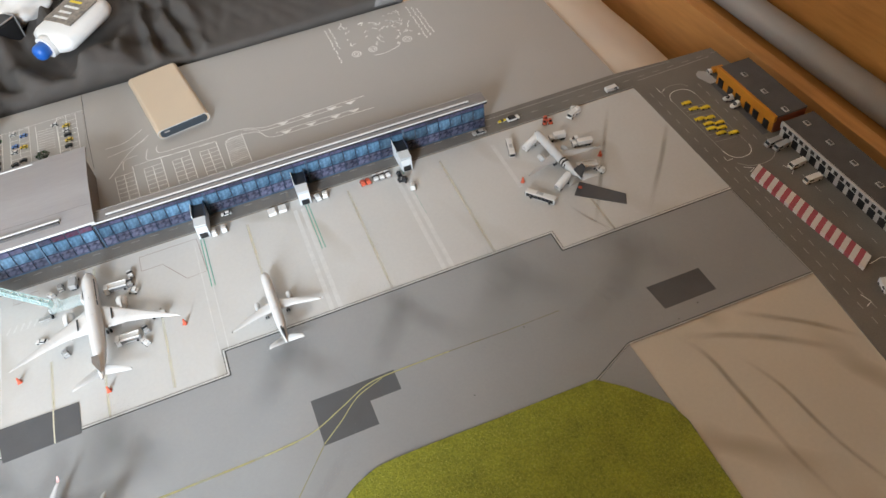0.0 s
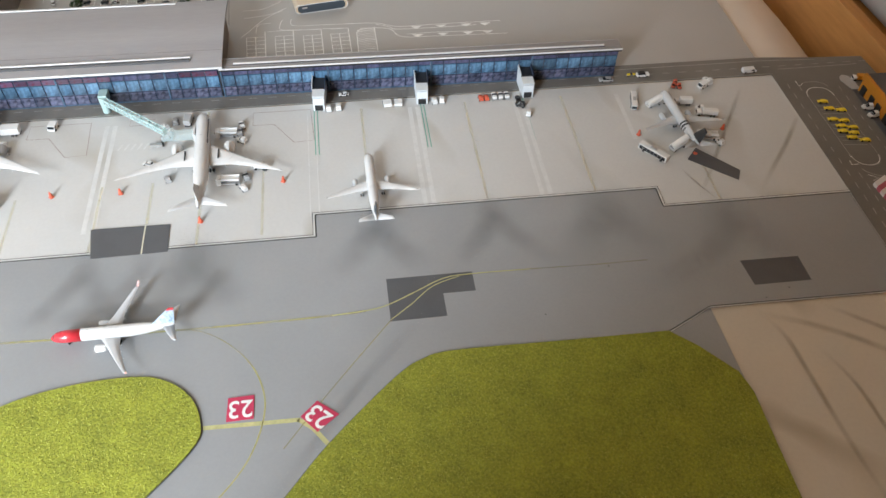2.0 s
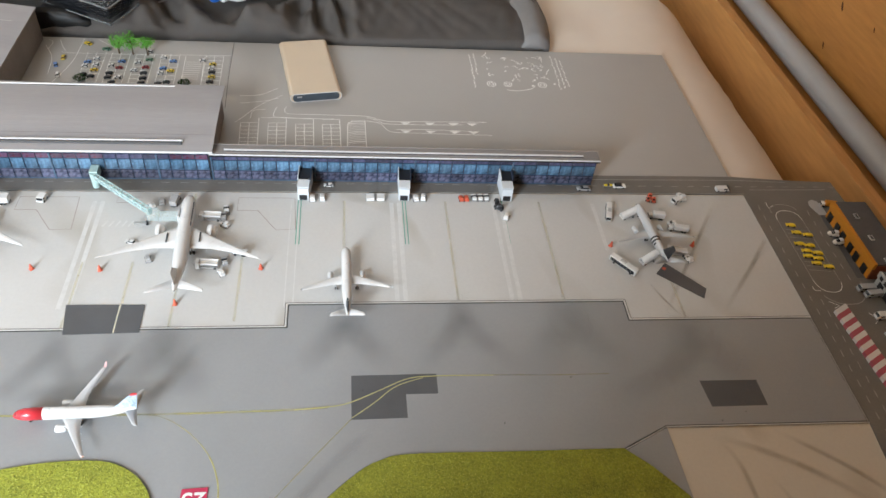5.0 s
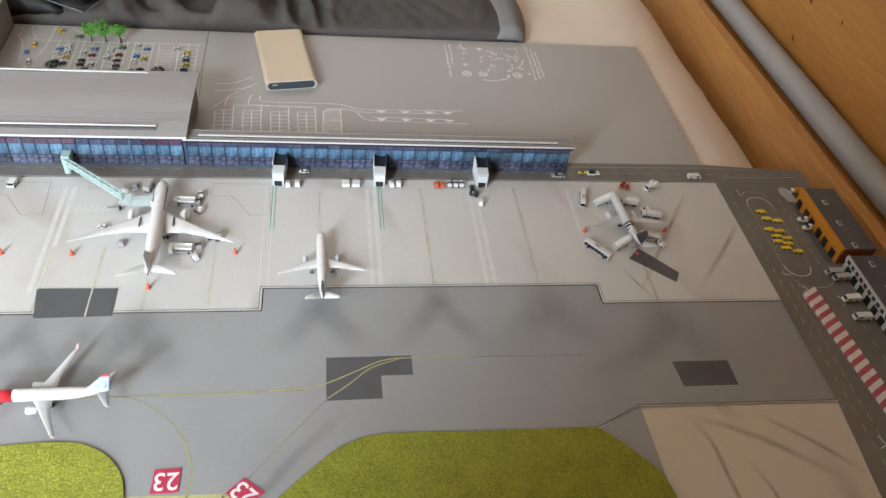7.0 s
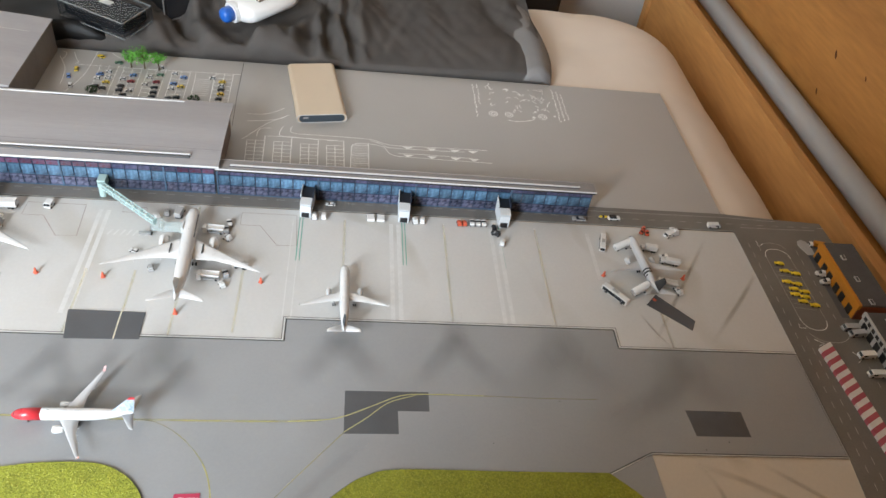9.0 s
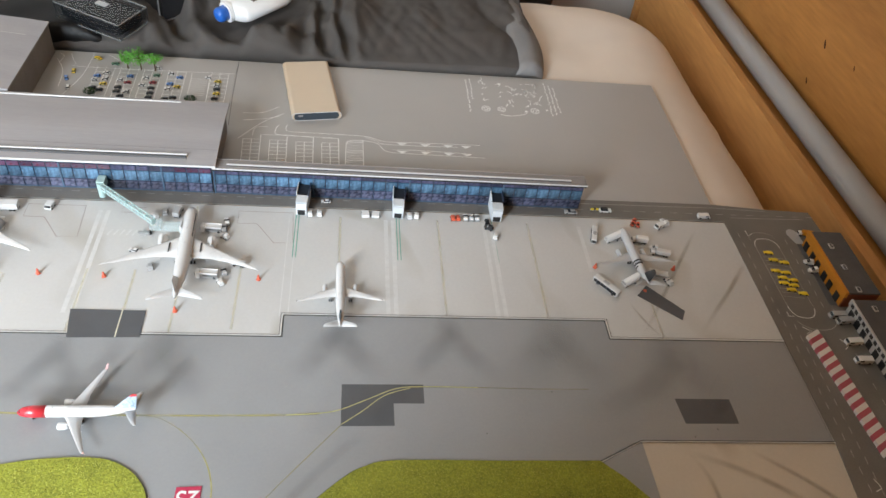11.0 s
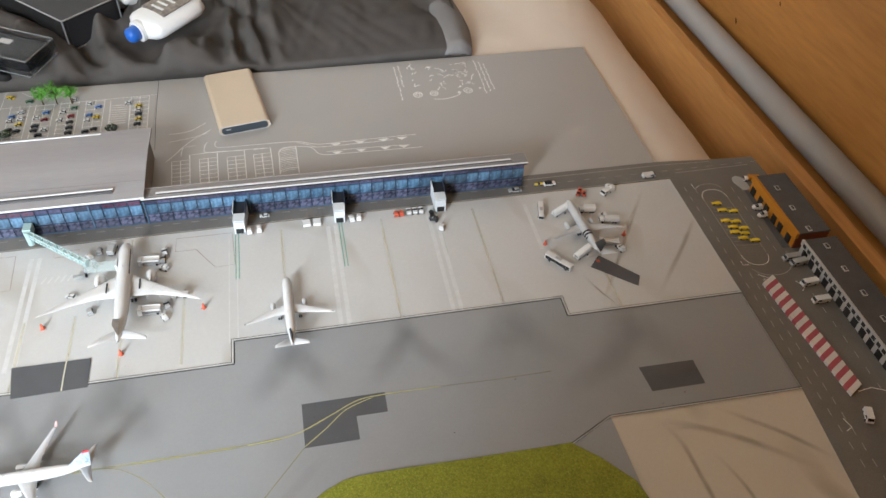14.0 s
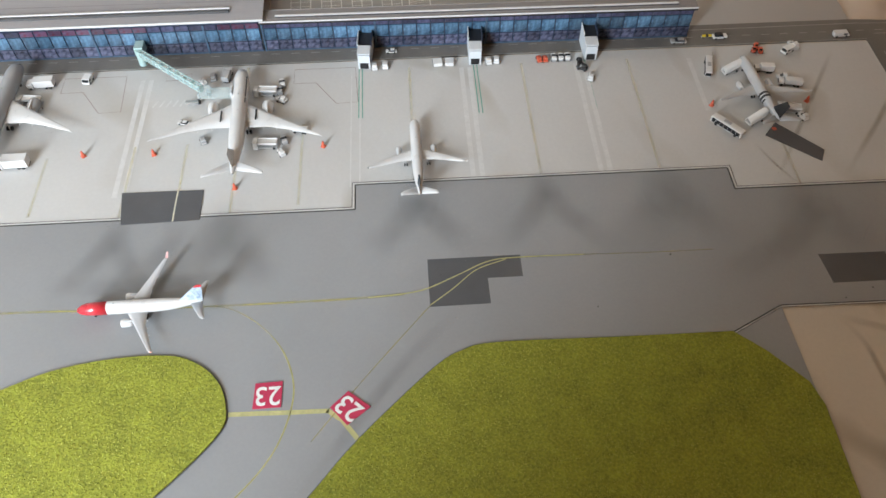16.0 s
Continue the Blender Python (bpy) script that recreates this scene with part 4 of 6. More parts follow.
                    if red:
                        me = bpy.data.meshes.get("red_pane") or shared.copy()
                        me.name = "red_pane"
                        me.materials.clear()
                        me.materials.append(M_GLASSR)
                    ob = new(nm, me)
                    ob.parent = host
                    ob.matrix_basis = pose(x0 + k * w, 0.1857, 0)
        part("sill_strip", box(B(), x0, x1, 0.1848, 0.1862, 0.0014, 0.0026), M_SPANDREL, host)
        for k in range(0, n, 8):
            part("pilaster", box(B(), x0 + k * w - 0.0008, x0 + k * w + 0.0012, 0.1842, 0.1862, 0.0014, 0.0325), M_SPANDREL, host)


terminal()


def jetway(x, lean):
    j = thing("jetway_stub", "pale blue card jetway stub at the pier", "jetway", "jetway stubs", pose(x, 0.155, 0.0012, 0, 0, lean))
    bm = B()
    ring_loft(bm, [[(-0.006, 0, z0), (0.006, 0, z0), (0.006, 0, z1), (-0.006, 0, z1)] if y == 0 else [(-0.0072, y, z0), (0.0072, y, z0), (0.0072, y, z1), (-0.0072, y, z1)] for y, z0, z1 in ((0, 0.0, 0.0165), (0.0335, 0.0, 0.0185))])
    part("body", bm, M_JETWAY, j)
    part("opening", box(B(), -0.0042, 0.0042, -0.0007, 0.0004, 0.0008, 0.0075), M_BLACK, j, "dark square opening")
    part("roof_panel", box(B(), -0.0064, 0.0064, 0.0002, 0.0135, 0.0178, 0.0188), M_JETWAY, j)
    part("roof_opening", box(B(), -0.0066, 0.0066, 0.0137, 0.0333, 0.0179, 0.0188), M_BLACK, j, "dark open rear half of the roof")
    # The right flange is coloured dark for the shadowed side; the left stays pale.
    for q in (-1, 1):
        part("flange", box(B(), q * 0.0069 - 0.0004, q * 0.0069 + 0.0004, 0.0137, 0.0330, 0.0175, 0.0225), M_JETWAY if q < 0 else M_MULLION, j)


jetway(0.0085, -4)
jetway(0.1205, -3)
jetway(0.2385, -2)


def airbridge():
    j = thing("airbridge", "turquoise glazed passenger airbridge reaching the airliner", "airbridge")
    a, b = Vector((-0.2160, 0.1755, 0.0165)), Vector((-0.1475, 0.1185, 0.0150))
    part("rotunda", rod(B(), (-0.2160, 0.1765, 0.0012), (-0.2160, 0.1765, 0.020), 0.0040, seg=14), M_TURQ, j)
    part("corridor", box(B(), -0.2205, -0.2115, 0.176, 0.1885, 0.012, 0.0215, 0.0005), M_TURQ, j)
    d = (b - a).normalized()
    m = Matrix.Translation((a + b) / 2) @ Matrix(((d.x, -d.y, 0), (d.y, d.x, 0), (0, 0, 1))).to_4x4()
    L = (b - a).length / 2
    part("tunnel_floor", box(B(), -L, L, -0.0020, 0.0020, -0.0036, -0.0024), M_TURQ, j, at=m)
    part("tunnel_roof", box(B(), -L, L, -0.0021, 0.0021, 0.0032, 0.0040), M_TURQGLASS, j, at=m)
    for s in (-1, 1):
        part("tunnel_glazing", box(B(), -L, L, s * 0.0019 - 0.0003, s * 0.0019 + 0.0003, -0.0024, 0.0032), M_TURQGLASS, j, at=m)
        part("rail", box(B(), -L, L, s * 0.0022 - 0.0003, s * 0.0022 + 0.0003, 0.0030, 0.0042), M_TURQ, j, at=m)
    for k in range(9):
        x = -L + 2 * L * k / 8
        part("hoop", box(B(), x - 0.0004, x + 0.0004, -0.0024, 0.0024, -0.0026, 0.0044), M_TURQ, j, at=m)
    part("cab", box(B(), -0.150, -0.1385, 0.1105, 0.1215, 0.0095, 0.0180, 0.0008), M_TURQGLASS, j)
    part("cab_bridge", box(B(), -0.139, -0.1165, 0.1085, 0.1165, 0.0110, 0.0190, 0.0006), M_TURQGLASS, j)
    part("canopy", box(B(), -0.1185, -0.1160, 0.1065, 0.1185, 0.0095, 0.0200, 0.0006), M_PLANEGREY, j)
    part("lift_leg", box(B(), -0.1525, -0.1505, 0.1155, 0.1175, 0.0036, 0.012), M_METAL, j)
    part("lift_leg", box(B(), -0.1445, -0.1425, 0.1235, 0.1255, 0.0036, 0.012), M_METAL, j)
    for x, y in ((-0.152, 0.1145), (-0.1445, 0.1265)):
        part("wheel", rod(B(), (x - 0.001, y, 0.0035), (x + 0.001, y, 0.0035), 0.0026, seg=12), M_RUBBER, j)
    part("stairs", box(B(), -0.164, -0.152, 0.111, 0.1145, 0.004, 0.006), M_METAL, j)


airbridge()


# ---- aircraft: nose to +y, origin on the ground below the middle ----
def foil(x, le, te, z, th):
    """One wing section from leading edge le to trailing edge te: rounded in front, thin behind."""
    c = le - te
    up = ((0.0, 0.0), (0.05, 0.42), (0.25, 0.60), (0.55, 0.45), (1.0, 0.05))
    lo = ((1.0, -0.03), (0.55, -0.22), (0.25, -0.32), (0.05, -0.26))
    return [(x, le - c * u, z + c * th * v) for u, v in up + lo]


def aircraft(name, label, m, L, R, zc, wing_plan, tail_plan, fin_plan, skin, nose=None, wing=None, fin=None, fin_tip=None, engine=None, eng=(0.25, 0.1, 0.6), gear=(0.75, -0.11), skew=0.0, winglet=0.0, bands=(), slots=(), tip=0.75, fin_w=0.0007, dihedral=0.085, title=(), red=0.22, tip_paint=None):
    """wing_plan and tail_plan: sections (x, leading edge, trailing edge); fin_plan: base and top as (leading, trailing, height); eng: (x, front, radius)."""
    p = thing(name, label, "model aircraft", "", m)
    wing, fin, engine = wing or skin, fin or skin, engine or skin
    prof = [(0, 0.03, -0.25), (0.004, 0.20, -0.24), (0.010, 0.34, -0.21), (0.025, 0.57, -0.15), (0.05, 0.78, -0.08), (0.085, 0.93, -0.02), (0.13, 1.0, 0), (red - 0.003, 1, 0), (red + 0.003, 1, 0), (0.45, 1, 0), (0.62, 1, 0), (0.70, 0.95, 0.05), (0.78, 0.82, 0.14), (0.86, 0.62, 0.28), (0.93, 0.40, 0.42), (0.98, 0.20, 0.53), (0.995, 0.12, 0.56), (1.0, 0.06, 0.57)]

    def ring(t, r, dz):
        return [(R * r * math.cos(a), L / 2 - L * t, zc + R * dz + R * 1.04 * r * math.sin(a)) for a in (2 * math.pi * k / 24 for k in range(24))]

    if nose:
        part("nose_section", ring_loft(B(), [ring(*q) for q in prof if q[0] <= red]), nose, p, smooth=True)
        part("fuselage", ring_loft(B(), [ring(*q) for q in prof if q[0] >= red]), skin, p, smooth=True)
    else:
        part("fuselage", ring_loft(B(), [ring(*q) for q in prof]), skin, p, smooth=True)
    part("tail_cone", rod(B(), (0, -L / 2 - 0.0001, zc + R * 0.57), (0, -L / 2 + 0.0010, zc + R * 0.57), R * 0.13, seg=10), M_PLANEDULL, p, "grey tail outlet")
    for t0, t1, mt in bands:
        part("band", ring_loft(B(), [[(x * 1.06, y, zc + (z - zc) * 1.05) for x, y, z in ring(t, 0.97 - max(0, t - 0.66) * 1.6, max(0, t - 0.66) * 1.0)] for t in (t0, t1)], False), mt, p)
    part("windscreen", ring_loft(B(), [[(R * f * math.sin(a), L / 2 - L * t, zc + R * g + R * f * math.cos(a)) for a in np.linspace(-0.95, 0.95, 9)] + [(R * (f - 0.12) * math.sin(a), L / 2 - L * t, zc + R * g + R * (f - 0.12) * math.cos(a)) for a in np.linspace(0.95, -0.95, 9)] for t, f, g in ((0.024, 0.57, -0.15), (0.038, 0.70, -0.105))]), M_GLAZE, p)
    part("aerial", box(B(), -0.0002, 0.0002, L * 0.19, L * 0.20, zc + R * 1.02, zc + R * 1.16), M_PLANEDULL, p)
    # a row of dark title bars on the flank
    for y, d in title:
        part("title_bar", box(B(), -0.0007, 0.0007, -d / 2, d / 2, -0.0001, 0.0001), M_PORT, p, "dark title bar", at=pose(R * 1.005 * math.cos(0.62), y, zc + R * 1.045 * math.sin(0.62), 0, 54, 0))
    z0 = zc - R * 0.45
    half, tle, tte = wing_plan[-1]
    ex, ey, er = eng
    for s in (-1, 1):
        w = part("wing", ring_loft(B(), [foil(s * x, le + s * x * skew, te + s * x * skew, z0 + x * dihedral + 0.12 * max(0, x - half * 0.8) * (x / half), 0.13 if k < 3 else 0.11) for k, (x, le, te) in enumerate(wing_plan)]), wing, p, smooth=True)
        for f in (0.30, 0.46, 0.62):
            x = half * f
            te = float(np.interp(x, [q[0] for q in wing_plan], [q[2] for q in wing_plan])) + s * x * skew
            c = wing_plan[0][1] - wing_plan[0][2]
            part("flap_fairing", rod(B(), (s * x, te + c * 0.16, z0 + x * dihedral - R * 0.10), (s * x, te - c * 0.07, z0 + x * dihedral - R * 0.05), R * 0.13, R * 0.05, 8), wing, w)
        for x, y1, y0 in slots:
            part("wing_slot", box(B(), -0.0007, 0.0007, (y0 - y1) / 2, (y1 - y0) / 2, -0.0003, 0.0003), M_BLACK, w, "dark wing slot", at=pose(s * x, (y0 + y1) / 2, z0 + x * dihedral + 0.0026, -2, -s * 5, 0))
        if winglet:
            z = z0 + half * dihedral + 0.024 * half
            y = tle + s * half * skew
            c1 = max(tle - tte, 0.0022)
            part("winglet", ring_loft(B(), [[(s * half, y, z - 0.0003), (s * half + s * 0.0005, y - c1 * 0.5, z), (s * half, y - c1 * 1.05, z), (s * half - s * 0.0006, y - c1 * 0.5, z)], [(s * (half + winglet * 0.35), y - c1 * 0.9, z + winglet), (s * (half + winglet * 0.35) + s * 0.0003, y - c1 * 1.15, z + winglet), (s * (half + winglet * 0.35), y - c1 * 1.45, z + winglet), (s * (half + winglet * 0.35) - s * 0.0003, y - c1 * 1.15, z + winglet)]]), tip_paint or wing, p)
        x, yl, ze = s * ex, ey + s * ex * skew, z0 + ex * dihedral - er * 0.95
        prf = [(0.0, 0.84), (0.006, 0.95), (0.02, 1.0), (0.05, 0.98), (0.075, 0.84), (0.092, 0.60)]
        nac = part("engine", ring_loft(B(), [[(x + er * q * math.cos(a), yl - L * d, ze + er * q * math.sin(a)) for a in (2 * math.pi * k / 18 for k in range(18))] for d, q in prf]), engine, p, smooth=True)
        part("intake", rod(B(), (x, yl + 0.0002, ze), (x, yl - 0.0006, ze), er * 0.74, seg=16), M_PLANEDULL, nac)
        part("pylon", box(B(), x - er * 0.13, x + er * 0.13, yl - L * 0.12, yl - L * 0.035, ze + er * 0.6, ze + er * 1.15), wing, p)
        zt = zc + R * 0.40
        part("tailplane", ring_loft(B(), [foil(s * x, le, te, zt + x * 0.09, 0.10) for x, le, te in tail_plan]), wing, p, smooth=True)
        gx, gy = s * R * gear[0], L * gear[1]
        strut = part("main_gear", rod(B(), (gx, gy, 0.0012), (gx, gy, zc - R * 0.5), R * 0.12, seg=6), M_METAL, p)
        for q in (-1, 1):
            part("tyre", rod(B(), (gx + q * R * 0.24 - R * 0.10, gy, R * 0.27), (gx + q * R * 0.24 + R * 0.10, gy, R * 0.27), R * 0.27, seg=12), M_RUBBER, strut)
    (bl, bt, bz), (tl, tt, tz) = fin_plan

    def finsec(f):
        y0, y1, z = bl + (tl - bl) * f, bt + (tt - bt) * f, bz + (tz - bz) * f
        w = fin_w * (1 - 0.45 * f)
        return [(0, y0, z), (w * 0.8, y0 + (y1 - y0) * 0.12, z), (w, y0 + (y1 - y0) * 0.4, z), (0, y1, z), (-w, y0 + (y1 - y0) * 0.4, z), (-w * 0.8, y0 + (y1 - y0) * 0.12, z)]

    part("fin", ring_loft(B(), [finsec(0), finsec(tip)]), fin, p)
    part("fin_tip", ring_loft(B(), [finsec(tip), finsec(1.0)]), fin_tip or fin, p)
    part("fin_root", ring_loft(B(), [[(0, bl + L * 0.075, zc + R * 0.98), (R * 0.08, bl, bz - R * 0.3), (0, bl - L * 0.06, bz - R * 0.3), (-R * 0.08, bl, bz - R * 0.3)], [(0, bl - L * 0.012, bz + L * 0.012), (R * 0.06, bl - L * 0.03, bz + L * 0.012), (0, bl - L * 0.07, bz + L * 0.012), (-R * 0.06, bl - L * 0.03, bz + L * 0.012)]]), fin, p)
    front = part("nose_gear", rod(B(), (0, L * 0.38, 0.001), (0, L * 0.38, zc - R * 0.7), R * 0.08, seg=6), M_METAL, p)
    for q in (-1, 1):
        part("tyre", rod(B(), (q * R * 0.14 - R * 0.07, L * 0.38, R * 0.18), (q * R * 0.14 + R * 0.07, L * 0.38, R * 0.18), R * 0.18, seg=12), M_RUBBER, front)
    return p


WIDE_WING = ((0.003, 0.0275, -0.0065), (0.009, 0.0232, -0.0070), (0.028, 0.0098, -0.0088), (0.048, -0.0044, -0.0150), (0.066, -0.0172, -0.0228), (0.0745, -0.0240, -0.0270), (0.0788, -0.0288, -0.0296))
WIDE_TAIL = ((0.001, -0.0535, -0.0662), (0.0255, -0.0695, -0.0738), (0.0268, -0.0715, -0.0742))
WIDE_FIN = ((-0.0425, -0.0655, 0.0190), (-0.0618, -0.0690, 0.0405))
SLIM_TAIL = ((0.0006, -0.0385, -0.0490), (0.0160, -0.0478, -0.0518), (0.0178, -0.0500, -0.0524))
aircraft("wide_body_airliner", "white twin-engined wide-body model at the airbridge", pose(-0.1082, 0.0746, 0.0007, 0, 0, 1.9), 0.1440, 0.0073, 0.0138, WIDE_WING, WIDE_TAIL, WIDE_FIN, M_PLANE, fin_tip=M_FINGREY, tip=0.5, eng=(0.0258, 0.0285, 0.0058), gear=(1.1, -0.03), skew=-0.052, slots=((0.0162, 0.0132, -0.0012),), fin_w=0.0009, title=((0.054, 0.003), (0.0498, 0.0036), (0.0455, 0.0030), (0.0412, 0.0036), (0.037, 0.0028), (0.033, 0.0034), (0.029, 0.0030), (0.0225, 0.0065)))
aircraft("wide_body_airliner", "grey and white wide-body model beside fuel trucks", pose(-0.3345, 0.094, 0.0007, 0, 0, -1), 0.150, 0.0078, 0.0138, WIDE_WING, WIDE_TAIL, WIDE_FIN, M_PLANEDULL, wing=M_PLANE, eng=(0.0262, 0.0270, 0.0058), gear=(1.1, -0.03), fin_w=0.0009)
aircraft("narrow_body_airliner", "plain white narrow-body model pushed back on the apron", pose(0.0563, 0.0225, 0.0007, 0, 0, 0.9), 0.0960, 0.0049, 0.0098, ((0.002, 0.0125, -0.0020), (0.006, 0.0098, -0.0030), (0.016, 0.0052, -0.0044), (0.040, -0.0085, -0.0118), (0.0440, -0.0112, -0.0132)), ((0.0006, -0.0370, -0.0470), (0.0150, -0.0440, -0.0482), (0.0165, -0.0460, -0.0488)), ((-0.0300, -0.0450, 0.0135), (-0.0430, -0.0490, 0.0330)), M_PLANE, fin=M_PORT, fin_tip=M_PORT, engine=M_PLANEGREY, eng=(0.0160, 0.0150, 0.0028), gear=(2.1, -0.02), skew=0.02, winglet=0.0022, fin_w=0.0016)
aircraft("narrow_body_airliner", "white narrow-body model with red nose on the taxiway", pose(-0.1657, -0.1243, 0.0010, 0, 0, 90.8), 0.0982, 0.0052, 0.0102, ((0.002, 0.0118, -0.0058), (0.0085, 0.0074, -0.0058), (0.0185, 0.0015, -0.0068), (0.0418, -0.0120, -0.0152), (0.0438, -0.0138, -0.0163)), SLIM_TAIL, ((-0.0300, -0.0490, 0.0138), (-0.0485, -0.0527, 0.0340)), M_PLANE, nose=M_PLANERED, wing=M_PLANEGREY, fin=M_PLANEBLUE, fin_tip=M_PLANERED, engine=M_PLANE, eng=(0.0121, 0.0138, 0.0034), gear=(0.9, -0.03), winglet=0.0052, tip=0.86, red=0.245, tip_paint=M_TIPRED)
aircraft("narrow_body_airliner", "pale grey narrow-body model with black stripes and black fin", pose(0.3925, 0.0928, 0.0007, 0, 0, 4.5), 0.0960, 0.0050, 0.0100, ((0.002, 0.0095, -0.0066), (0.0065, 0.0062, -0.0072), (0.018, 0.0006, -0.0076), (0.040, -0.0100, -0.0138), (0.0445, -0.0128, -0.0150)), SLIM_TAIL, ((-0.0310, -0.0470, 0.0135), (-0.0460, -0.0530, 0.0340)), M_PLANEGREY, fin=M_BLACK, fin_tip=M_BLACK, eng=(0.0150, 0.0135, 0.0031), gear=(1.0, -0.03), winglet=0.0024, bands=((0.61, 0.635, M_BLACK), (0.655, 0.682, M_BLACK), (0.70, 0.72, M_BLACK)))


# ---- vehicles ----
def wheels(p, xs, ys, r):
    for x in xs:
        for y in ys:
            part("wheel", rod(B(), (x - 0.0005, y, r), (x + 0.0005, y, r), r, seg=10), M_RUBBER, p)


def car(name, label, m, paint, L=0.0112, W=0.0046, H=0.0037, roof=None, group="", glass=None):
    c = thing(name, label, "model car", group, m)
    part("body", box(B(), -W / 2, W / 2, -L / 2, L / 2, 0.0008, H * 0.62, 0.0005), paint, c)
    bm = B()
    ring_loft(bm, [[(-W * 0.46, -L * 0.40, H * 0.6), (W * 0.46, -L * 0.40, H * 0.6), (W * 0.46, L * 0.24, H * 0.6), (-W * 0.46, L * 0.24, H * 0.6)], [(-W * 0.38, -L * 0.32, H * 0.95), (W * 0.38, -L * 0.32, H * 0.95), (W * 0.38, L * 0.08, H * 0.95), (-W * 0.38, L * 0.08, H * 0.95)]])
    part("glasshouse", bm, glass or M_GLAZE, c)
    part("roof", box(B(), -W * 0.38, W * 0.38, -L * 0.31, L * 0.07, H * 0.95, H, 0.0001), roof or paint, c)
    wheels(c, (-W * 0.46, W * 0.46), (-L * 0.3, L * 0.3), 0.0010)
    return c


def van(name, label, m, paint=None, L=0.0135, W=0.0052, H=0.0056, group=""):
    c = thing(name, label, "model van", group, m)
    bm = B()
    ring_loft(bm, [[(s * W / 2 * q, y, z) for y, z in ((-L / 2, 0.0009), (L / 2, 0.0009), (L / 2, H * 0.5), (L * 0.34, H), (-L / 2, H))] for s, q in ((-1, 1), (1, 1))])
    part("body", bm, paint or M_VEH, c)
    part("windscreen", box(B(), -W * 0.44, W * 0.44, -0.0002, 0.0003, -H * 0.22, H * 0.20), M_GLAZE, c, at=pose(0, L * 0.425, H * 0.75, 30, 0, 0))
    for s in (-1, 1):
        part("side_window", box(B(), s * W * 0.5 - 0.0002, s * W * 0.5 + 0.0002, L * 0.08, L * 0.32, H * 0.55, H * 0.85), M_GLAZE, c)
    wheels(c, (-W * 0.47, W * 0.47), (-L * 0.32, L * 0.30), 0.0012)
    return c


def bus(name, label, m, L=0.034, W=0.0072, H=0.0078):
    c = thing(name, label, "model bus", "", m)
    part("body", box(B(), -W / 2, W / 2, -L / 2, L / 2, 0.0012, H, 0.0006), M_VEH, c)
    for s in (-1, 1):
        for k in range(7):
            y = -L * 0.45 + k * L * 0.13
            part("side_window", box(B(), s * W * 0.5 - 0.0002, s * W * 0.5 + 0.0002, y, y + L * 0.122, H * 0.30, H * 0.84), M_GLAZE, c)
    part("windscreen", box(B(), -W * 0.42, W * 0.42, L * 0.5 - 0.0002, L * 0.5 + 0.0003, H * 0.38, H * 0.85), M_GLAZE, c)
    part("roof_unit", box(B(), -W * 0.28, W * 0.28, -L * 0.08, L * 0.14, H, H + 0.0007, 0.0002), M_VGREY, c)
    wheels(c, (-W * 0.47, W * 0.47), (-L * 0.33, L * 0.30), 0.0015)
    return c


def truck(name, label, m, L=0.022, W=0.0064, H=0.0088, bodymat=None, group=""):
    c = thing(name, label, "model truck", group, m)
    part("cab", box(B(), -W / 2, W / 2, L * 0.27, L * 0.5, 0.0012, H * 0.72, 0.0005), M_VEH, c)
    part("windscreen", box(B(), -W * 0.42, W * 0.42, L * 0.5 - 0.0001, L * 0.5 + 0.0003, H * 0.38, H * 0.66), M_GLAZE, c)
    part("chassis", box(B(), -W * 0.35, W * 0.35, -L * 0.5, L * 0.3, 0.0012, 0.0022), M_BLACK, c)
    part("load_box", box(B(), -W * 0.52, W * 0.52, -L * 0.5, L * 0.23, 0.0024, H, 0.0004), bodymat or M_VEH, c)
    wheels(c, (-W * 0.45, W * 0.45), (-L * 0.34, -L * 0.2, L * 0.36), 0.0014)
    return c


def loader(name, label, m, L=0.022):
    c = thing(name, label, "model loader", "container loaders", m)
    part("deck", box(B(), -0.0035, 0.0035, -L / 2, L * 0.32, 0.0062, 0.0074, 0.0002), M_VEH, c)
    part("chassis", box(B(), -0.003, 0.003, -L / 2, L / 2, 0.0012, 0.0024), M_VGREY, c)
    for y in (-L * 0.4, L * 0.1):
        for s in (-1, 1):
            part("scissor_arm", rod(B(), (s * 0.0026, y, 0.0024), (s * 0.0026, y + L * 0.18, 0.0062), 0.0004, seg=6), M_METAL, c)
    part("cab", box(B(), -0.0048, -0.0008, L * 0.30, L * 0.5, 0.0012, 0.0098, 0.0004), M_VEH, c)
    part("window", box(B(), -0.0044, -0.0012, L * 0.5 - 0.0001, L * 0.5 + 0.0003, 0.0055, 0.0088), M_GLAZE, c)
    part("bridge", box(B(), -0.0005, 0.0044, L * 0.34, L * 0.5, 0.0064, 0.0078, 0.0002), M_VEH, c)
    for s in (-1, 1):
        part("hand_rail", box(B(), s * 0.0034 - 0.0002, s * 0.0034 + 0.0002, -L / 2, L * 0.3, 0.0074, 0.0088), M_VEH, c)
    wheels(c, (-0.0028, 0.0028), (-L * 0.36, L * 0.36), 0.0013)
    return c


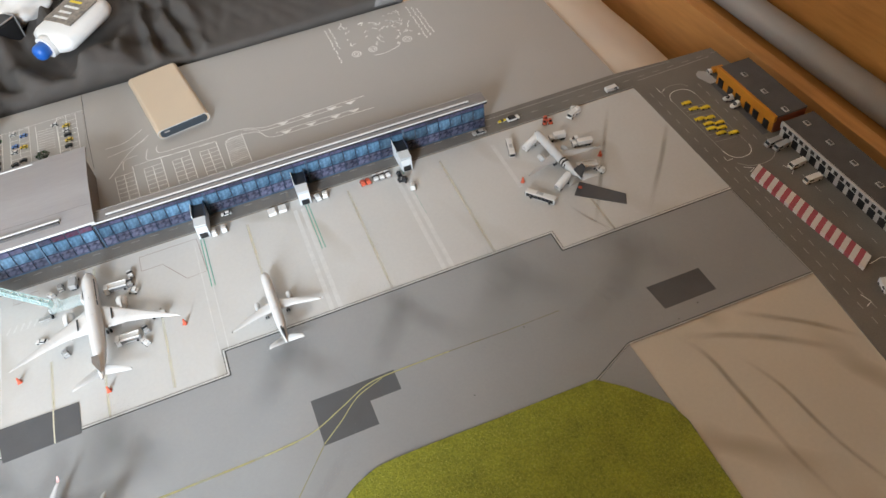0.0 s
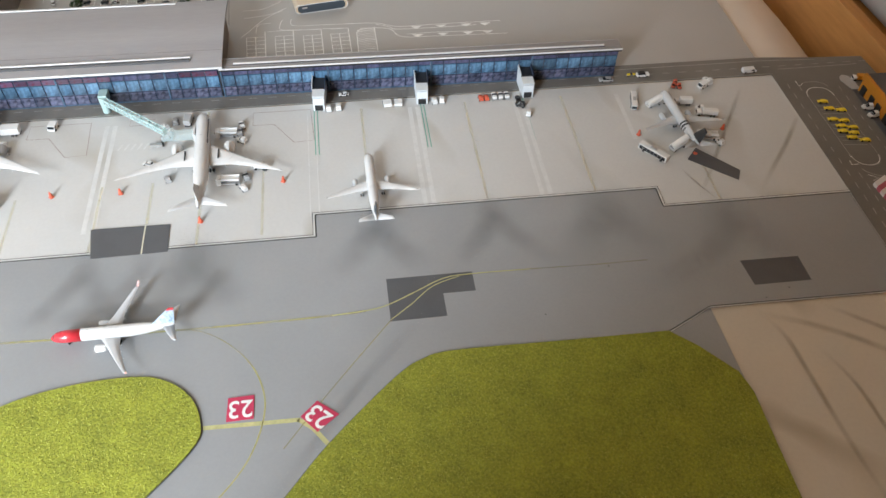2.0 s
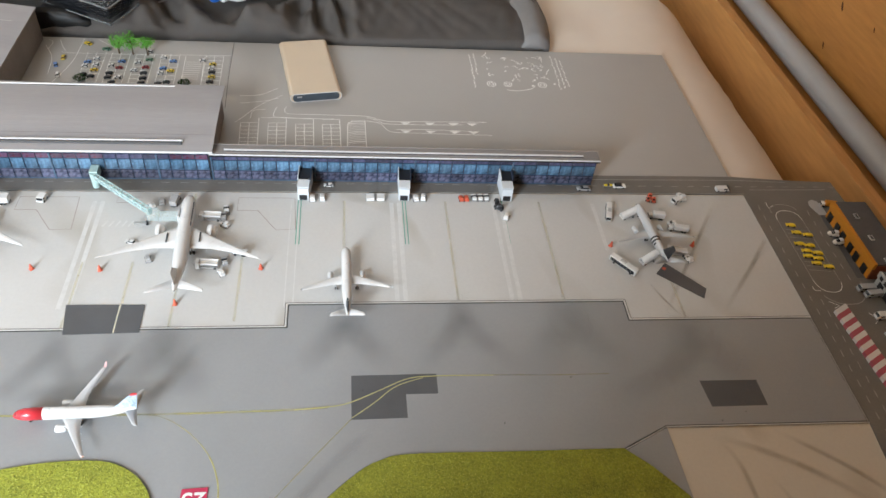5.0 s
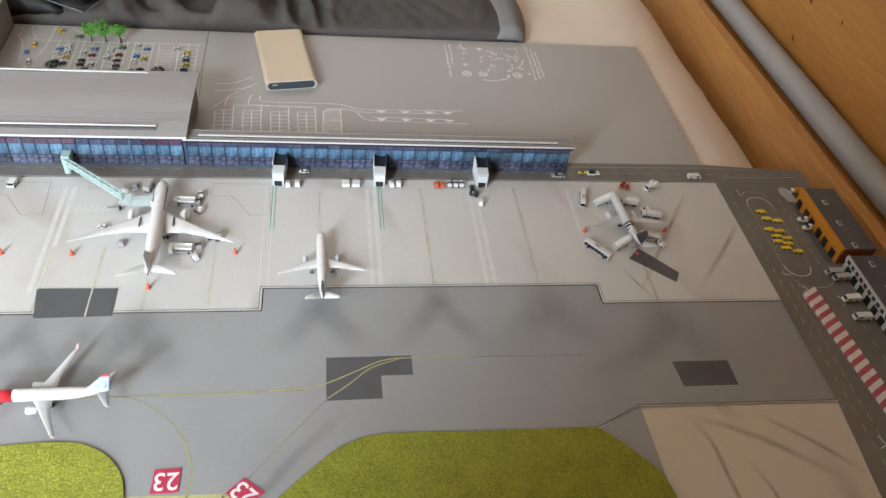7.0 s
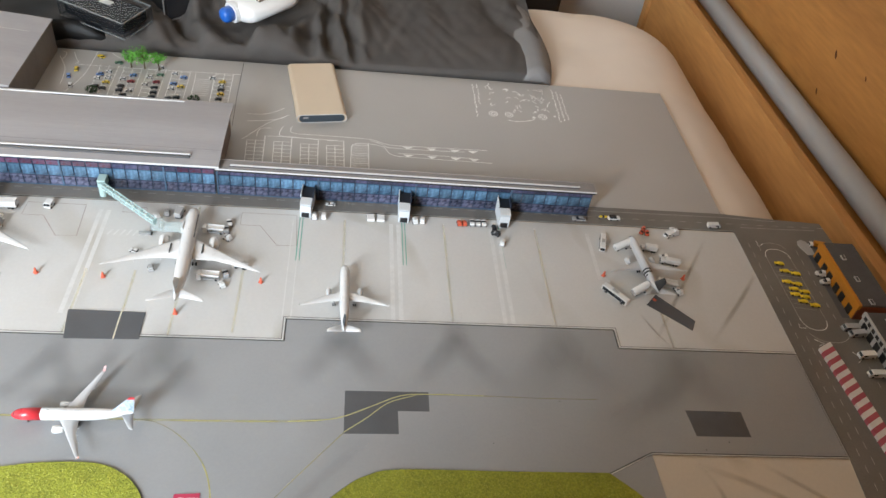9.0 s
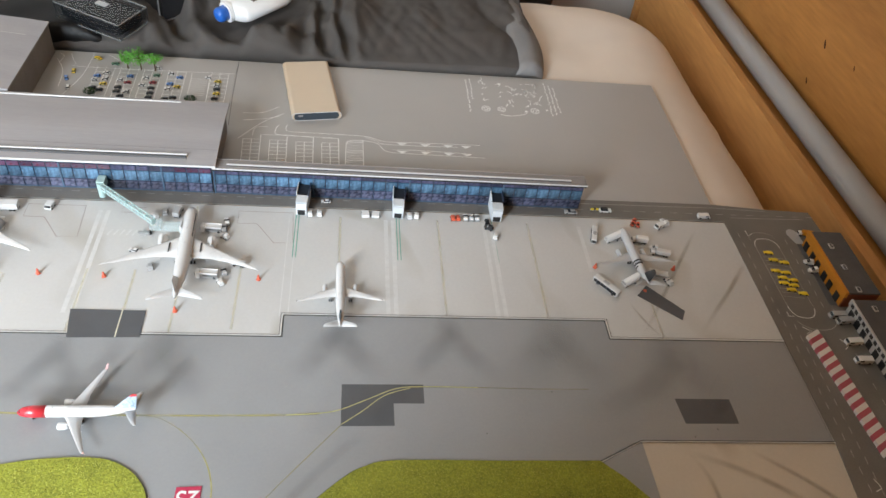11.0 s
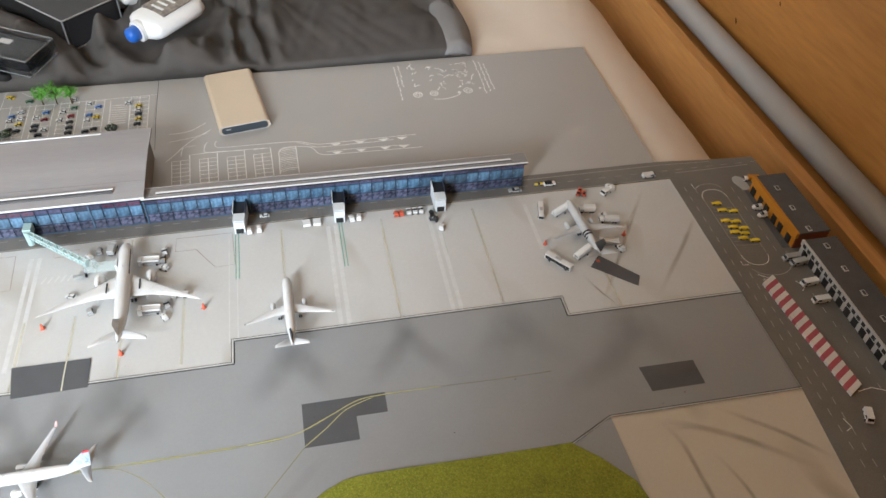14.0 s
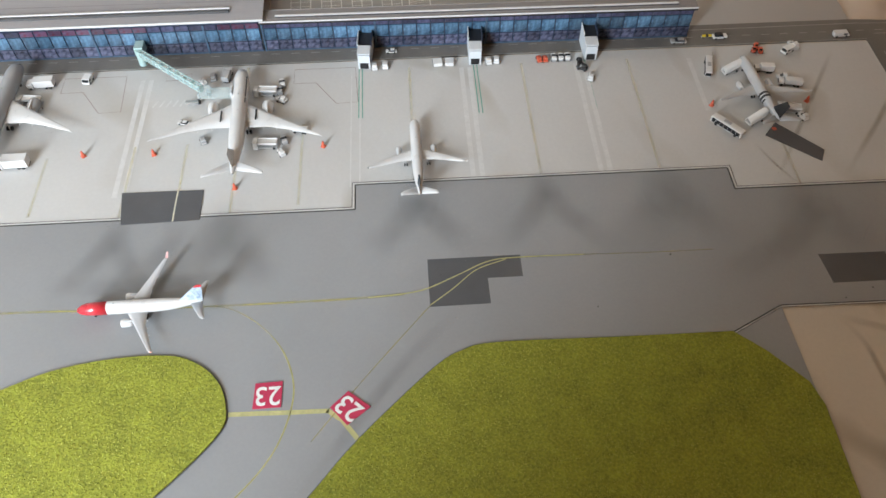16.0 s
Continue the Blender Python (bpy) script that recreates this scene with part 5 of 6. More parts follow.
def tug(name, label, m, paint=None, group="", s=1.0):
    c = thing(name, label, "model tug", group, m)
    part("body", box(B(), -0.0026 * s, 0.0026 * s, -0.0045 * s, 0.0045 * s, 0.001, 0.0032 * s, 0.0004), paint or M_VEH, c)
    part("cab", box(B(), -0.0021 * s, 0.0021 * s, -0.0035 * s, 0.0005 * s, 0.0032 * s, 0.0056 * s, 0.0004), paint or M_VEH, c)
    part("seat_well", box(B(), -0.0016 * s, 0.0016 * s, 0.0010 * s, 0.0026 * s, 0.0030 * s, 0.0034 * s), M_BLACK if paint is not M_BLACK else M_VGREY, c)
    part("bonnet", box(B(), -0.0017 * s, 0.0017 * s, 0.0026 * s, 0.0058 * s, 0.0012, 0.0028 * s, 0.0005), paint or M_VEH, c)
    part("window", box(B(), -0.0018 * s, 0.0018 * s, 0.0004 * s, 0.0008 * s, 0.0034 * s, 0.0052 * s), M_GLAZE, c)
    wheels(c, (-0.0025 * s, 0.0025 * s), (-0.003 * s, 0.003 * s), 0.0011)
    return c


def dolly(name, label, m, load=None, group="baggage dollies"):
    c = thing(name, label, "model dolly", group, m)
    part("frame", box(B(), -0.0026, 0.0026, -0.0052, 0.0052, 0.0014, 0.0022, 0.0002), M_VGREY, c)
    part("hood", box(B(), -0.0025, 0.0025, -0.0048, 0.0042, 0.0022, 0.0052, 0.0006), load or M_VEH, c)
    part("curtain", box(B(), -0.0027, 0.0027, -0.0014, 0.0010, 0.0026, 0.0054), M_BLACK, c)
    part("tow_bar", rod(B(), (0, 0.0052, 0.0016), (0, 0.0078, 0.0012), 0.0003, seg=5), M_BLACK, c)
    wheels(c, (-0.0024, 0.0024), (-0.0038, 0.0038), 0.0010)
    return c


def cone(x, y):
    c = thing("traffic_cone", "small orange traffic cone standing on the apron", "traffic cone", "apron cones", pose(x, y, 0.0007, 0, 0, x * 900))
    part("base", box(B(), -0.0022, 0.0022, -0.0022, 0.0022, 0, 0.0006, 0.0002), M_ORANGE, c)
    part("body", rod(B(), (0, 0, 0.0006), (0, 0, 0.0066), 0.0020, 0.0008, 12), M_ORANGE, c)


for x, y in ((-0.250, 0.0505), (-0.1855, 0.0485), (-0.0300, 0.0495), (-0.1070, 0.0025), (0.3450, 0.0815), (0.4390, 0.0815), (-0.335, -0.006)):
    cone(x, y)


def stairs(name, label, m, s=1.0):
    c = thing(name, label, "passenger stairs", "", m)
    n = 7
    for k in range(n):
        part("step", box(B(), -0.0045 * s, 0.0045 * s, -0.012 * s + k * 0.0034 * s, -0.0085 * s + k * 0.0034 * s, 0.001 + k * 0.0014 * s, 0.0022 + k * 0.0014 * s, 0.0002), M_VEH, c)
    for q in (-1, 1):
        bm = B()
        ring_loft(bm, [[(q * 0.0046 * s - d, -0.0122 * s, 0.001), (q * 0.0046 * s - d, 0.012 * s, 0.010 * s), (q * 0.0046 * s - d, 0.012 * s, 0.0145 * s), (q * 0.0046 * s - d, -0.0122 * s, 0.0055 * s)] for d in (-0.0004, 0.0004)])
        part("side_panel", bm, M_VEH, c)
    hood = B()
    ring_loft(hood, [[(0.0048 * s * math.cos(a), y * s, (z + 0.0036 * math.sin(a)) * s) for a in np.linspace(0, math.pi, 9)] + [(0.0042 * s * math.cos(a), y * s, (z + 0.0030 * math.sin(a)) * s) for a in np.linspace(math.pi, 0, 9)] for y, z in ((-0.0125, 0.0062), (-0.004, 0.0094), (0.006, 0.0128), (0.0135, 0.0142))])
    part("canopy", hood, M_VEH, c, "white arched hood")
    part("truck_base", box(B(), -0.004 * s, 0.004 * s, -0.010 * s, 0.012 * s, 0.0008, 0.003 * s, 0.0003), M_VGREY, c)
    wheels(c, (-0.0042 * s, 0.0042 * s), (-0.008 * s, 0.008 * s), 0.0011)
    return c


G = 0.0006
# round the wide-body at the airbridge
loader("container_loader", "white container loader at the forward hold", pose(-0.0880, 0.1235, G, 0, 0, 86))
loader("container_loader", "white container loader at the rear hold", pose(-0.0830, 0.0520, G, 0, 0, 86))
truck("catering_truck", "grey service truck parked under the airliner's nose", pose(-0.1285, 0.1500, G, 0, 0, -8), L=0.017, W=0.0068, H=0.0085, bodymat=M_VGREY)
tug("apron_tug", "small grey tug beside the airbridge", pose(-0.1425, 0.1500, G, 0, 0, 10), M_VGREY, s=1.1)
tug("apron_tug", "small white tug beside the airbridge", pose(-0.1520, 0.1440, G, 0, 0, 40), s=1.0)
tug("apron_tug", "white tug behind the forward loader", pose(-0.0720, 0.1130, G, 0, 0, 60), s=1.1)
dolly("container_dolly", "grey container dolly behind the loader", pose(-0.0745, 0.1260, G, 0, 0, 5), M_VGREY)
dolly("container_dolly", "white container dolly behind the loader", pose(-0.0730, 0.1370, G, 0, 0, 12))
dolly("container_dolly", "grey container dolly behind the rear loader", pose(-0.0665, 0.0580, G, 0, 0, 20), M_VGREY)
tug("apron_tug", "white tug at the rear loader", pose(-0.0680, 0.0420, G, 0, 0, 30), s=1.0)
car("apron_car", "white apron car under the wing", pose(-0.1635, 0.0875, G, 0, 0, 70), M_VEH)
tug("apron_tug", "small white tractor under the wing", pose(-0.1420, 0.0620, G, 0, 0, 20), M_VGREY)
truck("fuel_truck", "white hydrant truck under the wing", pose(-0.0520, 0.0700, G, 0, 0, 80), L=0.014, W=0.0054, H=0.0058)
van("apron_van", "small white van in an outlined box", pose(-0.2670, 0.1535, G, 0, 0, 170), L=0.0105, H=0.0062, W=0.0075)
# beside the grey wide-body
truck("fuel_truck", "white tank truck at the grey airliner", pose(-0.3110, 0.1490, G, 0, 0, 92), L=0.026, W=0.0088, H=0.0100)
truck("fuel_truck", "white high-loader truck behind the wing", pose(-0.3110, 0.0420, G, 0, 0, 91), L=0.030, W=0.0095, H=0.0115)
loader("container_loader", "white container loader at the grey airliner", pose(-0.3150, 0.1240, G, 0, 0, 84))
tug("apron_tug", "white tug by the grey airliner", pose(-0.3070, 0.1180, G, 0, 0, 30))
dolly("container_dolly", "white container dolly by the grey airliner", pose(-0.3120, 0.1130, G, 0, 0, 80))
# along the pier
for x, y, a in ((0.0185, 0.1565, 4), (0.0295, 0.1575, 0), (0.1345, 0.1580, 6), (0.1430, 0.1590, -8)):
    tug("baggage_tug", "small white baggage tug by a jetway stub", pose(x, y, G, 0, 0, a), group="baggage tugs", s=1.12)
for x, a in ((0.0825, 4), (0.0945, -3)):
    van("apron_van", "white pushback tractor parked by the pier", pose(x, 0.1590, G, 0, 0, a), L=0.0105, W=0.0088, H=0.0048, group="pushback tractors")
for x in (0.1865, 0.1925):
    tug("baggage_tug", "small orange tug parked by the pier", pose(x, 0.1575, G, 0, 0, 5), M_ORANGE, "orange tugs", 0.95)
for x in (0.2015, 0.2085, 0.2155):
    dolly("baggage_dolly", "white baggage dolly with dark curtain", pose(x, 0.1590, G, 0, 0, 2), group="baggage dollies")
tug("apron_tug", "black tug beside the jetway stub", pose(0.2285, 0.1420, G, 0, 0, 60), M_BLACK, s=1.1)
tug("apron_tug", "black tug close to the jetway stub", pose(0.2275, 0.1530, G, 0, 0, 0), M_BLACK, s=0.9)
tug("apron_tug", "white tug with a dark hood", pose(0.2345, 0.1270, G, 0, 0, -20), s=1.1)
car("airport_car", "white car on the service road", pose(0.0360, 0.1795, 0.0012, 0, 0, 90), M_VEH)
car("airport_car", "silver car parked at the pier's end", pose(0.3350, 0.1765, 0.0012, 0, 0, 88), M_VGREY, L=0.0165, W=0.0056, H=0.0048)
follow = car("follow_me_car", "white off-road car with black roof", pose(0.3800, 0.1815, 0.0012, 0, 0, -88), M_VEH, L=0.0150, W=0.0060, H=0.0056, roof=M_BLACK)
dolly("yellow_tow_dolly", "low yellow dolly behind the white car", pose(0.3665, 0.1830, 0.0012, 0, 0, 92) @ Matrix.Diagonal((0.5, 1.1, 0.6, 1)), M_YELLOW, "")
van("minibus", "white minibus on the service road", pose(0.5080, 0.1770, 0.0012, 0, 0, -88), L=0.0165, W=0.0058, H=0.0056)
# round the striped airliner
bus("apron_bus", "long white apron bus beside the striped airliner", pose(0.3550, 0.1340, G, 0, 0, 165), L=0.027, W=0.0066, H=0.0072)
bus("apron_bus", "white apron bus behind the striped airliner's tail", pose(0.3505, 0.0490, G, 0, 0, 39), L=0.034, W=0.0070, H=0.0080)
stairs("passenger_stairs", "white covered passenger stairs at the front door", pose(0.3765, 0.1290, G, 0, 0, -72), 0.72)
stairs("passenger_stairs", "white covered passenger stairs at the rear door", pose(0.3800, 0.0570, G, 0, 0, -66), 0.75)
truck("catering_truck", "white catering truck at the forward door", pose(0.4100, 0.1275, G, 0, 0, 82), L=0.019)
tug("apron_tug", "small white tug beside the trucks", pose(0.4260, 0.1165, G, 0, 0, 80))
truck("fuel_truck", "white fuel truck in front of the wing", pose(0.4300, 0.1065, G, 0, 0, 78), L=0.023, W=0.0065, H=0.0075)
loader("belt_loader", "white belt loader at the rear hold", pose(0.4160, 0.0690, G, 0, 0, 76))
tug("apron_tug", "white baggage tug at the tail", pose(0.4275, 0.0590, G, 0, 0, 20), s=1.1)
van("deicing_truck", "white de-icing truck on the apron", pose(0.4440, 0.1560, G, 0, 0, 120), L=0.014, W=0.0066, H=0.0062)
tug("apron_tug", "white tug beside the de-icing truck", pose(0.4520, 0.1620, G, 0, 0, 20), s=1.3)
for x, y in ((0.4100, 0.1590), (0.4160, 0.1570), (0.4135, 0.1640)):
    tug("ground_unit", "small orange ground power unit", pose(x, y, G, 0, 0, x * 3000), M_ORANGE, "orange ground units", 0.85)

# ---- the sheds beside the street ----
def fire_station():
    s = thing("fire_station", "long orange shed with a dark flat roof", "building", "", pose(0, 0, 0.0012))
    x0, x1, y0, y1, h = 0.6205, 0.6625, 0.0295, 0.1315, 0.0205
    part("wall", box(B(), x0 + 0.0015, x1, y0, y1, 0, h - 0.001), M_OCHRE, s)
    part("end_wall", box(B(), x0 + 0.0018, x1 - 0.0005, y0 - 0.0014, y0 - 0.0002, 0, h - 0.001), M_BRICK, s, "red-brown end wall")
    part("roof", box(B(), x0 + 0.004, x1 + 0.001, y0 - 0.001, y1 + 0.001, h - 0.001, h + 0.0012, 0.0003), M_DROOF, s)
    part("parapet", box(B(), x0, x0 + 0.0038, y0 - 0.0015, y1 + 0.001, h - 0.006, h + 0.0022, 0.0003), M_OCHRE, s)
    for k in range(6):
        y = y0 + 0.006 + k * 0.0162 + 0.002 * (k % 2)
        part("gate", box(B(), x0 + 0.0004, x0 + 0.0022, y, y + 0.0085, 0.0, 0.0105), M_BLACK, s, "dark open gate")
    for y in (0.0345, 0.0705, 0.1065):
        r = part("roof_hatch", box(B(), 0.6362, 0.6412, y - 0.004, y + 0.004, h + 0.0012, h + 0.0022), M_WIRE, s)
        part("hatch_glass", box(B(), 0.6374, 0.6400, y - 0.0028, y + 0.0028, h + 0.0022, h + 0.0026), M_DROOF, r)
    part("forecourt", prism(B(), [(0.6120, 0.0300), (0.6203, 0.0300), (0.6203, 0.1322), (0.6158, 0.1322)], 0.0001, 0.0004), M_DARK, s)
    part("pale_forecourt", prism(B(), [(0.6150, 0.1330), (0.6255, 0.1330), (0.6255, 0.1500), (0.6230, 0.1570), (0.6170, 0.1605), (0.6115, 0.1570), (0.6095, 0.1500)], 0.0001, 0.0005), M_VGREY, s)


def shed():
    s = thing("cargo_shed", "long grey shed with a row of dark openings", "building", "", pose(0, 0, 0.0012))
    x0, x1, y0, y1, h = 0.6250, 0.6665, -0.330, 0.0210, 0.0180
    part("wall", box(B(), x0 + 0.0015, x1, y0, y1, 0, h - 0.001), M_WIRE, s)
    part("roof", box(B(), x0 + 0.0028, x1 + 0.0005, y0, y1 + 0.0006, h - 0.001, h + 0.0006, 0.0003), M_DROOF, s)
    part("parapet", box(B(), x0, x0 + 0.0026, y0, y1 + 0.0008, 0.0118, h + 0.0012, 0.0002), M_WIRE, s)
    for k in range(38):
        y = y1 - 0.004 - k * 0.0088
        part("opening", box(B(), x0 - 0.0003, x0 + 0.0006, y - 0.0052, y, 0.0128, 0.0172), M_BLACK, s)
    for k in range(23):
        y = y1 - 0.006 - k * 0.0142
        part("gate", box(B(), x0 + 0.0010, x0 + 0.0019, y - 0.0085, y, 0.0, 0.0098), M_BLACK, s, "dark gate")
    for k in range(9):
        y = 0.008 - k * 0.0358
        r = part("roof_hatch", box(B(), 0.6445, 0.6495, y - 0.004, y + 0.004, h + 0.0006, h + 0.0016), M_WIRE, s)
        part("hatch_glass", box(B(), 0.6456, 0.6484, y - 0.0028, y + 0.0028, h + 0.0016, h + 0.002), M_DROOF, r)


fire_station()
shed()
barrier = thing("striped_barrier", "long red and white striped barrier along the street", "barrier")
for k in range(25):
    y0, xc = -0.0190 - k * 0.0060, 0.5690 + 0.00053 * k
    part("stripe", prism(B(), [(xc - 0.0078, y0 - 0.0060), (xc + 0.0083, y0 + 0.0030), (xc + 0.0078, y0 + 0.0090), (xc - 0.0083, y0)], 0.0012, 0.0052), M_STRRED if k % 2 else M_STRWHITE, barrier)
for x, y in ((0.570, 0.114), (0.5717, 0.1015), (0.584, 0.0976), (0.567, 0.083), (0.5785, 0.0800), (0.571, 0.0716), (0.5827, 0.0678), (0.569, 0.0631), (0.5796, 0.0594), (0.574, 0.0521), (0.586, 0.0465)):
    car("taxi", "small yellow car parked in a loop bay", pose(x, y, 0.0012, 0, 0, 82), M_YELLOW, L=0.0118, W=0.0048, H=0.0030, group="yellow parked cars", glass=M_YELLOW)
for x, y, a in ((0.6155, 0.0975, 80), (0.6150, 0.0840, 95)):
    tug("white_tug", "small white tug outside the orange shed", pose(x, y, 0.0016, 0, 0, a), s=1.2)
for x, y, a in ((0.6120, 0.0125, 92), (0.6160, 0.0040, 96), (0.6120, -0.0265, 94), (0.6110, -0.0520, 90)):
    van("delivery_van", "silver delivery van backed to the grey shed", pose(x, y, 0.0012, 0, 0, a), M_VGREY if y > 0 else M_VEH, L=0.019, W=0.0066, H=0.0066, group="delivery vans")
van("delivery_van", "white van at the street's end", pose(0.5765, -0.1930, 0.0012, 0, 0, 160), L=0.015, W=0.0066, H=0.0066)
truck("ladder_truck", "orange-yellow fire truck beside the shed", pose(0.6330, 0.1490, 0.0012, 0, 0, 80), L=0.019, W=0.006, H=0.0075, bodymat=M_OCHRE)

# ---- car park ----
lot = tagged(part("car_park", box(B(), -0.350, -0.1005, 0.318, 0.492, 0.0006, 0.0009), M_BACK), "grey card car park with pen-drawn bays", "car park", kind="structure")
TINT = dict(zip("wkbrygn", CARS))
ROWS_OF_CARS = (
    (-0.2760, ((-7, 0.420, "w"), (4, 0.438, "w"), (-6, 0.429, "b"), (6, 0.423, "w"), (6, 0.410, "y"), (-5, 0.399, "k"), (5, 0.395, "k"))),
    (-0.2445, ((-6, 0.422, "w"), (5, 0.432, "b"), (5, 0.416, "r"), (-5, 0.403, "k"), (-5, 0.393, "k"), (8, 0.394, "w"), (2, 0.382, "k"))),
    (-0.2130, ((-5, 0.431, "w"), (8, 0.438, "g"), (5, 0.458, "w"), (6, 0.419, "r"), (6, 0.405, "k"), (7, 0.393, "k"), (7, 0.382, "k"), (-7, 0.412, "w"))),
    (-0.1800, ((-7, 0.445, "w"), (6, 0.436, "b"), (-4, 0.418, "b"), (-5, 0.406, "w"), (6, 0.412, "y"), (5, 0.385, "k"), (-5, 0.381, "k"))),
    (-0.1220, ((-14, 0.440, "w"), (0, 0.431, "y"), (0, 0.421, "w"), (1, 0.411, "k"), (2, 0.400, "y"), (1, 0.388, "k"))),
)
turn_rng = random.Random(11)
for x, bays in ROWS_OF_CARS:
    for k in range(9):
        mark(lot, [(x - 0.011, 0.452 - k * 0.0098), (x + 0.012, 0.452 - k * 0.0098)], 0.0007, 0.00098, M_PEN, "bay_line")
    for s in (-0.0115, 0.0, 0.0120):
        mark(lot, [(x + s, 0.456), (x + s + 0.002, 0.372)], 0.0007, 0.00099, M_PEN, "bay_line")
    for dx, y, c in bays:
        lead = TINT[c]
        car("parked_car", "tiny " + lead.name[4:] + " car in a pen-drawn bay", pose(x + dx * 0.001, y, 0.0010, 0, 0, 90 + turn_rng.uniform(-6, 6)), lead, L=0.0096, W=0.0046, H=0.0033, group="parked cars")
for k in range(9):
    mark(lot, [(-0.159, 0.437 - k * 0.0052), (-0.137, 0.437 - k * 0.0052)], 0.0007, 0.00098, M_PEN, "hatching")
for pts in ([(-0.33, 0.485), (-0.318, 0.46), (-0.300, 0.452), (-0.10, 0.456)], [(-0.345, 0.47), (-0.33, 0.44), (-0.325, 0.40)], [(-0.30, 0.49), (-0.302, 0.43), (-0.315, 0.38)], [(-0.345, 0.485), (-0.338, 0.478), (-0.34, 0.46)], [(-0.28, 0.488), (-0.26, 0.472), (-0.24, 0.468)], [(-0.16, 0.45), (-0.157, 0.38)], [(-0.135, 0.45), (-0.132, 0.385)]):
    mark(lot, smooth_line(pts, 6), 0.0007, 0.00098, M_PEN, "pen_line")
for x, y, a, c in ((-0.320, 0.420, 20, 2), (-0.315, 0.438, 10, 4), (-0.2915, 0.4750, 60, 4), (-0.2650, 0.4620, 80, 5), (-0.312, 0.397, 15, 0)):
    car("parked_car", "tiny " + CARS[c].name[4:] + " car on a drawn lane", pose(x, y, 0.0010, 0, 0, a), CARS[c], group="parked cars")


def tree(x, y, h, seed):
    t = thing("model_tree", "bright green plastic model tree beside the car park", "tree", "model trees", pose(x, y, 0.0009))
    r = random.Random(seed)
    part("trunk", rod(B(), (0, 0, 0), (0, 0, h * 0.55), 0.0011, 0.0006, 7), M_TRUNK, t)
    bm, limbs = B(), B()
    for k in range(9):
        a, el = k * 2.4 + r.uniform(-0.3, 0.3), r.uniform(0.35, 1.2)
        ln = h * r.uniform(0.30, 0.55)
        s0 = Vector((0, 0, h * r.uniform(0.38, 0.58)))
        e = s0 + Vector((math.cos(a) * math.cos(el), math.sin(a) * math.cos(el), math.sin(el))) * ln
        rod(limbs, s0, e, 0.0006, 0.0002, 5)
        for _ in range(70):
            q = s0.lerp(e, r.uniform(0.35, 1.1)) + Vector((r.gauss(0, 1), r.gauss(0, 1), r.gauss(0, 0.8))) * h * 0.075
            d1 = Vector((r.gauss(0, 1), r.gauss(0, 1), r.gauss(0, 1))).normalized() * r.uniform(0.0010, 0.0022)
            d2 = Vector((r.gauss(0, 1), r.gauss(0, 1), r.gauss(0, 1))).normalized() * r.uniform(0.0008, 0.0016)
            bm.faces.new([bm.verts.new(q + d1), bm.verts.new(q + d2), bm.verts.new(q - d1)])
    part("limbs", limbs, M_TRUNK, t)
    part("crown", bm, M_LEAF, t)


for x, y, h, s in ((-0.2470, 0.454, 0.026, 1), (-0.2290, 0.453, 0.031, 2), (-0.2100, 0.452, 0.027, 3)):
    tree(x, y, h, s)


def bush(x, y, seed):
    r = random.Random(seed)
    b = thing("model_bush", "dark green model bush beside the parked cars", "bush", "model bushes", pose(x, y, 0.0009))
    part("stem", rod(B(), (0, 0, 0), (0, 0, 0.006), 0.0008, 0.0005, 6), M_TRUNK, b)
    bm = B()
    for _ in range(420):
        v = Vector((r.gauss(0, 1), r.gauss(0, 1), r.gauss(0, 1))).normalized() * r.uniform(0.4, 1) ** 0.5
        q = Vector((v.x * 0.0085, v.y * 0.0065, 0.0052 + v.z * 0.0045))
        d1 = Vector((r.gauss(0, 1), r.gauss(0, 1), r.gauss(0, 1))).normalized() * 0.0011
        d2 = Vector((r.gauss(0, 1), r.gauss(0, 1), r.gauss(0, 1))).normalized() * 0.0010
        bm.faces.new([bm.verts.new(q + d1), bm.verts.new(q + d2), bm.verts.new(q - d1)])
    part("foliage", bm, M_BUSH, b)


bush(-0.2810, 0.3850, 5)
bush(-0.1510, 0.3790, 6)

# ---- power bank, bottle and packaging ----
def power_bank():
    p = thing("power_bank", "champagne metal power bank lying on the grey card", "power bank", "", pose(0.0068, 0.4165, 0.0007, 0, 0, 9.6))
    w, l, h = 0.0665, 0.1315, 0.0122
    def sec(y, q=1.0):
        out = []
        for k in range(24):
            a = 2 * math.pi * k / 24
            cx = math.copysign(w / 2 - h / 2, math.cos(a))
            out.append(((cx + h / 2 * math.cos(a)) * q, y, h / 2 + h / 2 * math.sin(a) * q))
        return out
    part("shell", ring_loft(B(), [sec(-l / 2), sec(l / 2)]), M_GOLD, p, smooth=False)
    part("port_panel", ring_loft(B(), [sec(-l / 2 - 0.0004, 0.90), sec(-l / 2 + 0.0004, 0.90)]), M_PORT, p, "dark slate port panel")
    rim = ring_loft(B(), [sec(-l / 2 - 0.0007, 1.0), sec(-l / 2 - 0.0002, 1.0)], False)
    bmesh.ops.solidify(rim, geom=rim.faces[:], thickness=0.0007)
    part("rim", rim, M_PLANE, p, "bright metal rim")
    part("button", box(B(), -0.0245, -0.0180, -l / 2 - 0.0009, -l / 2, 0.0065, 0.0085, 0.0003), M_SILVER, p)


power_bank()


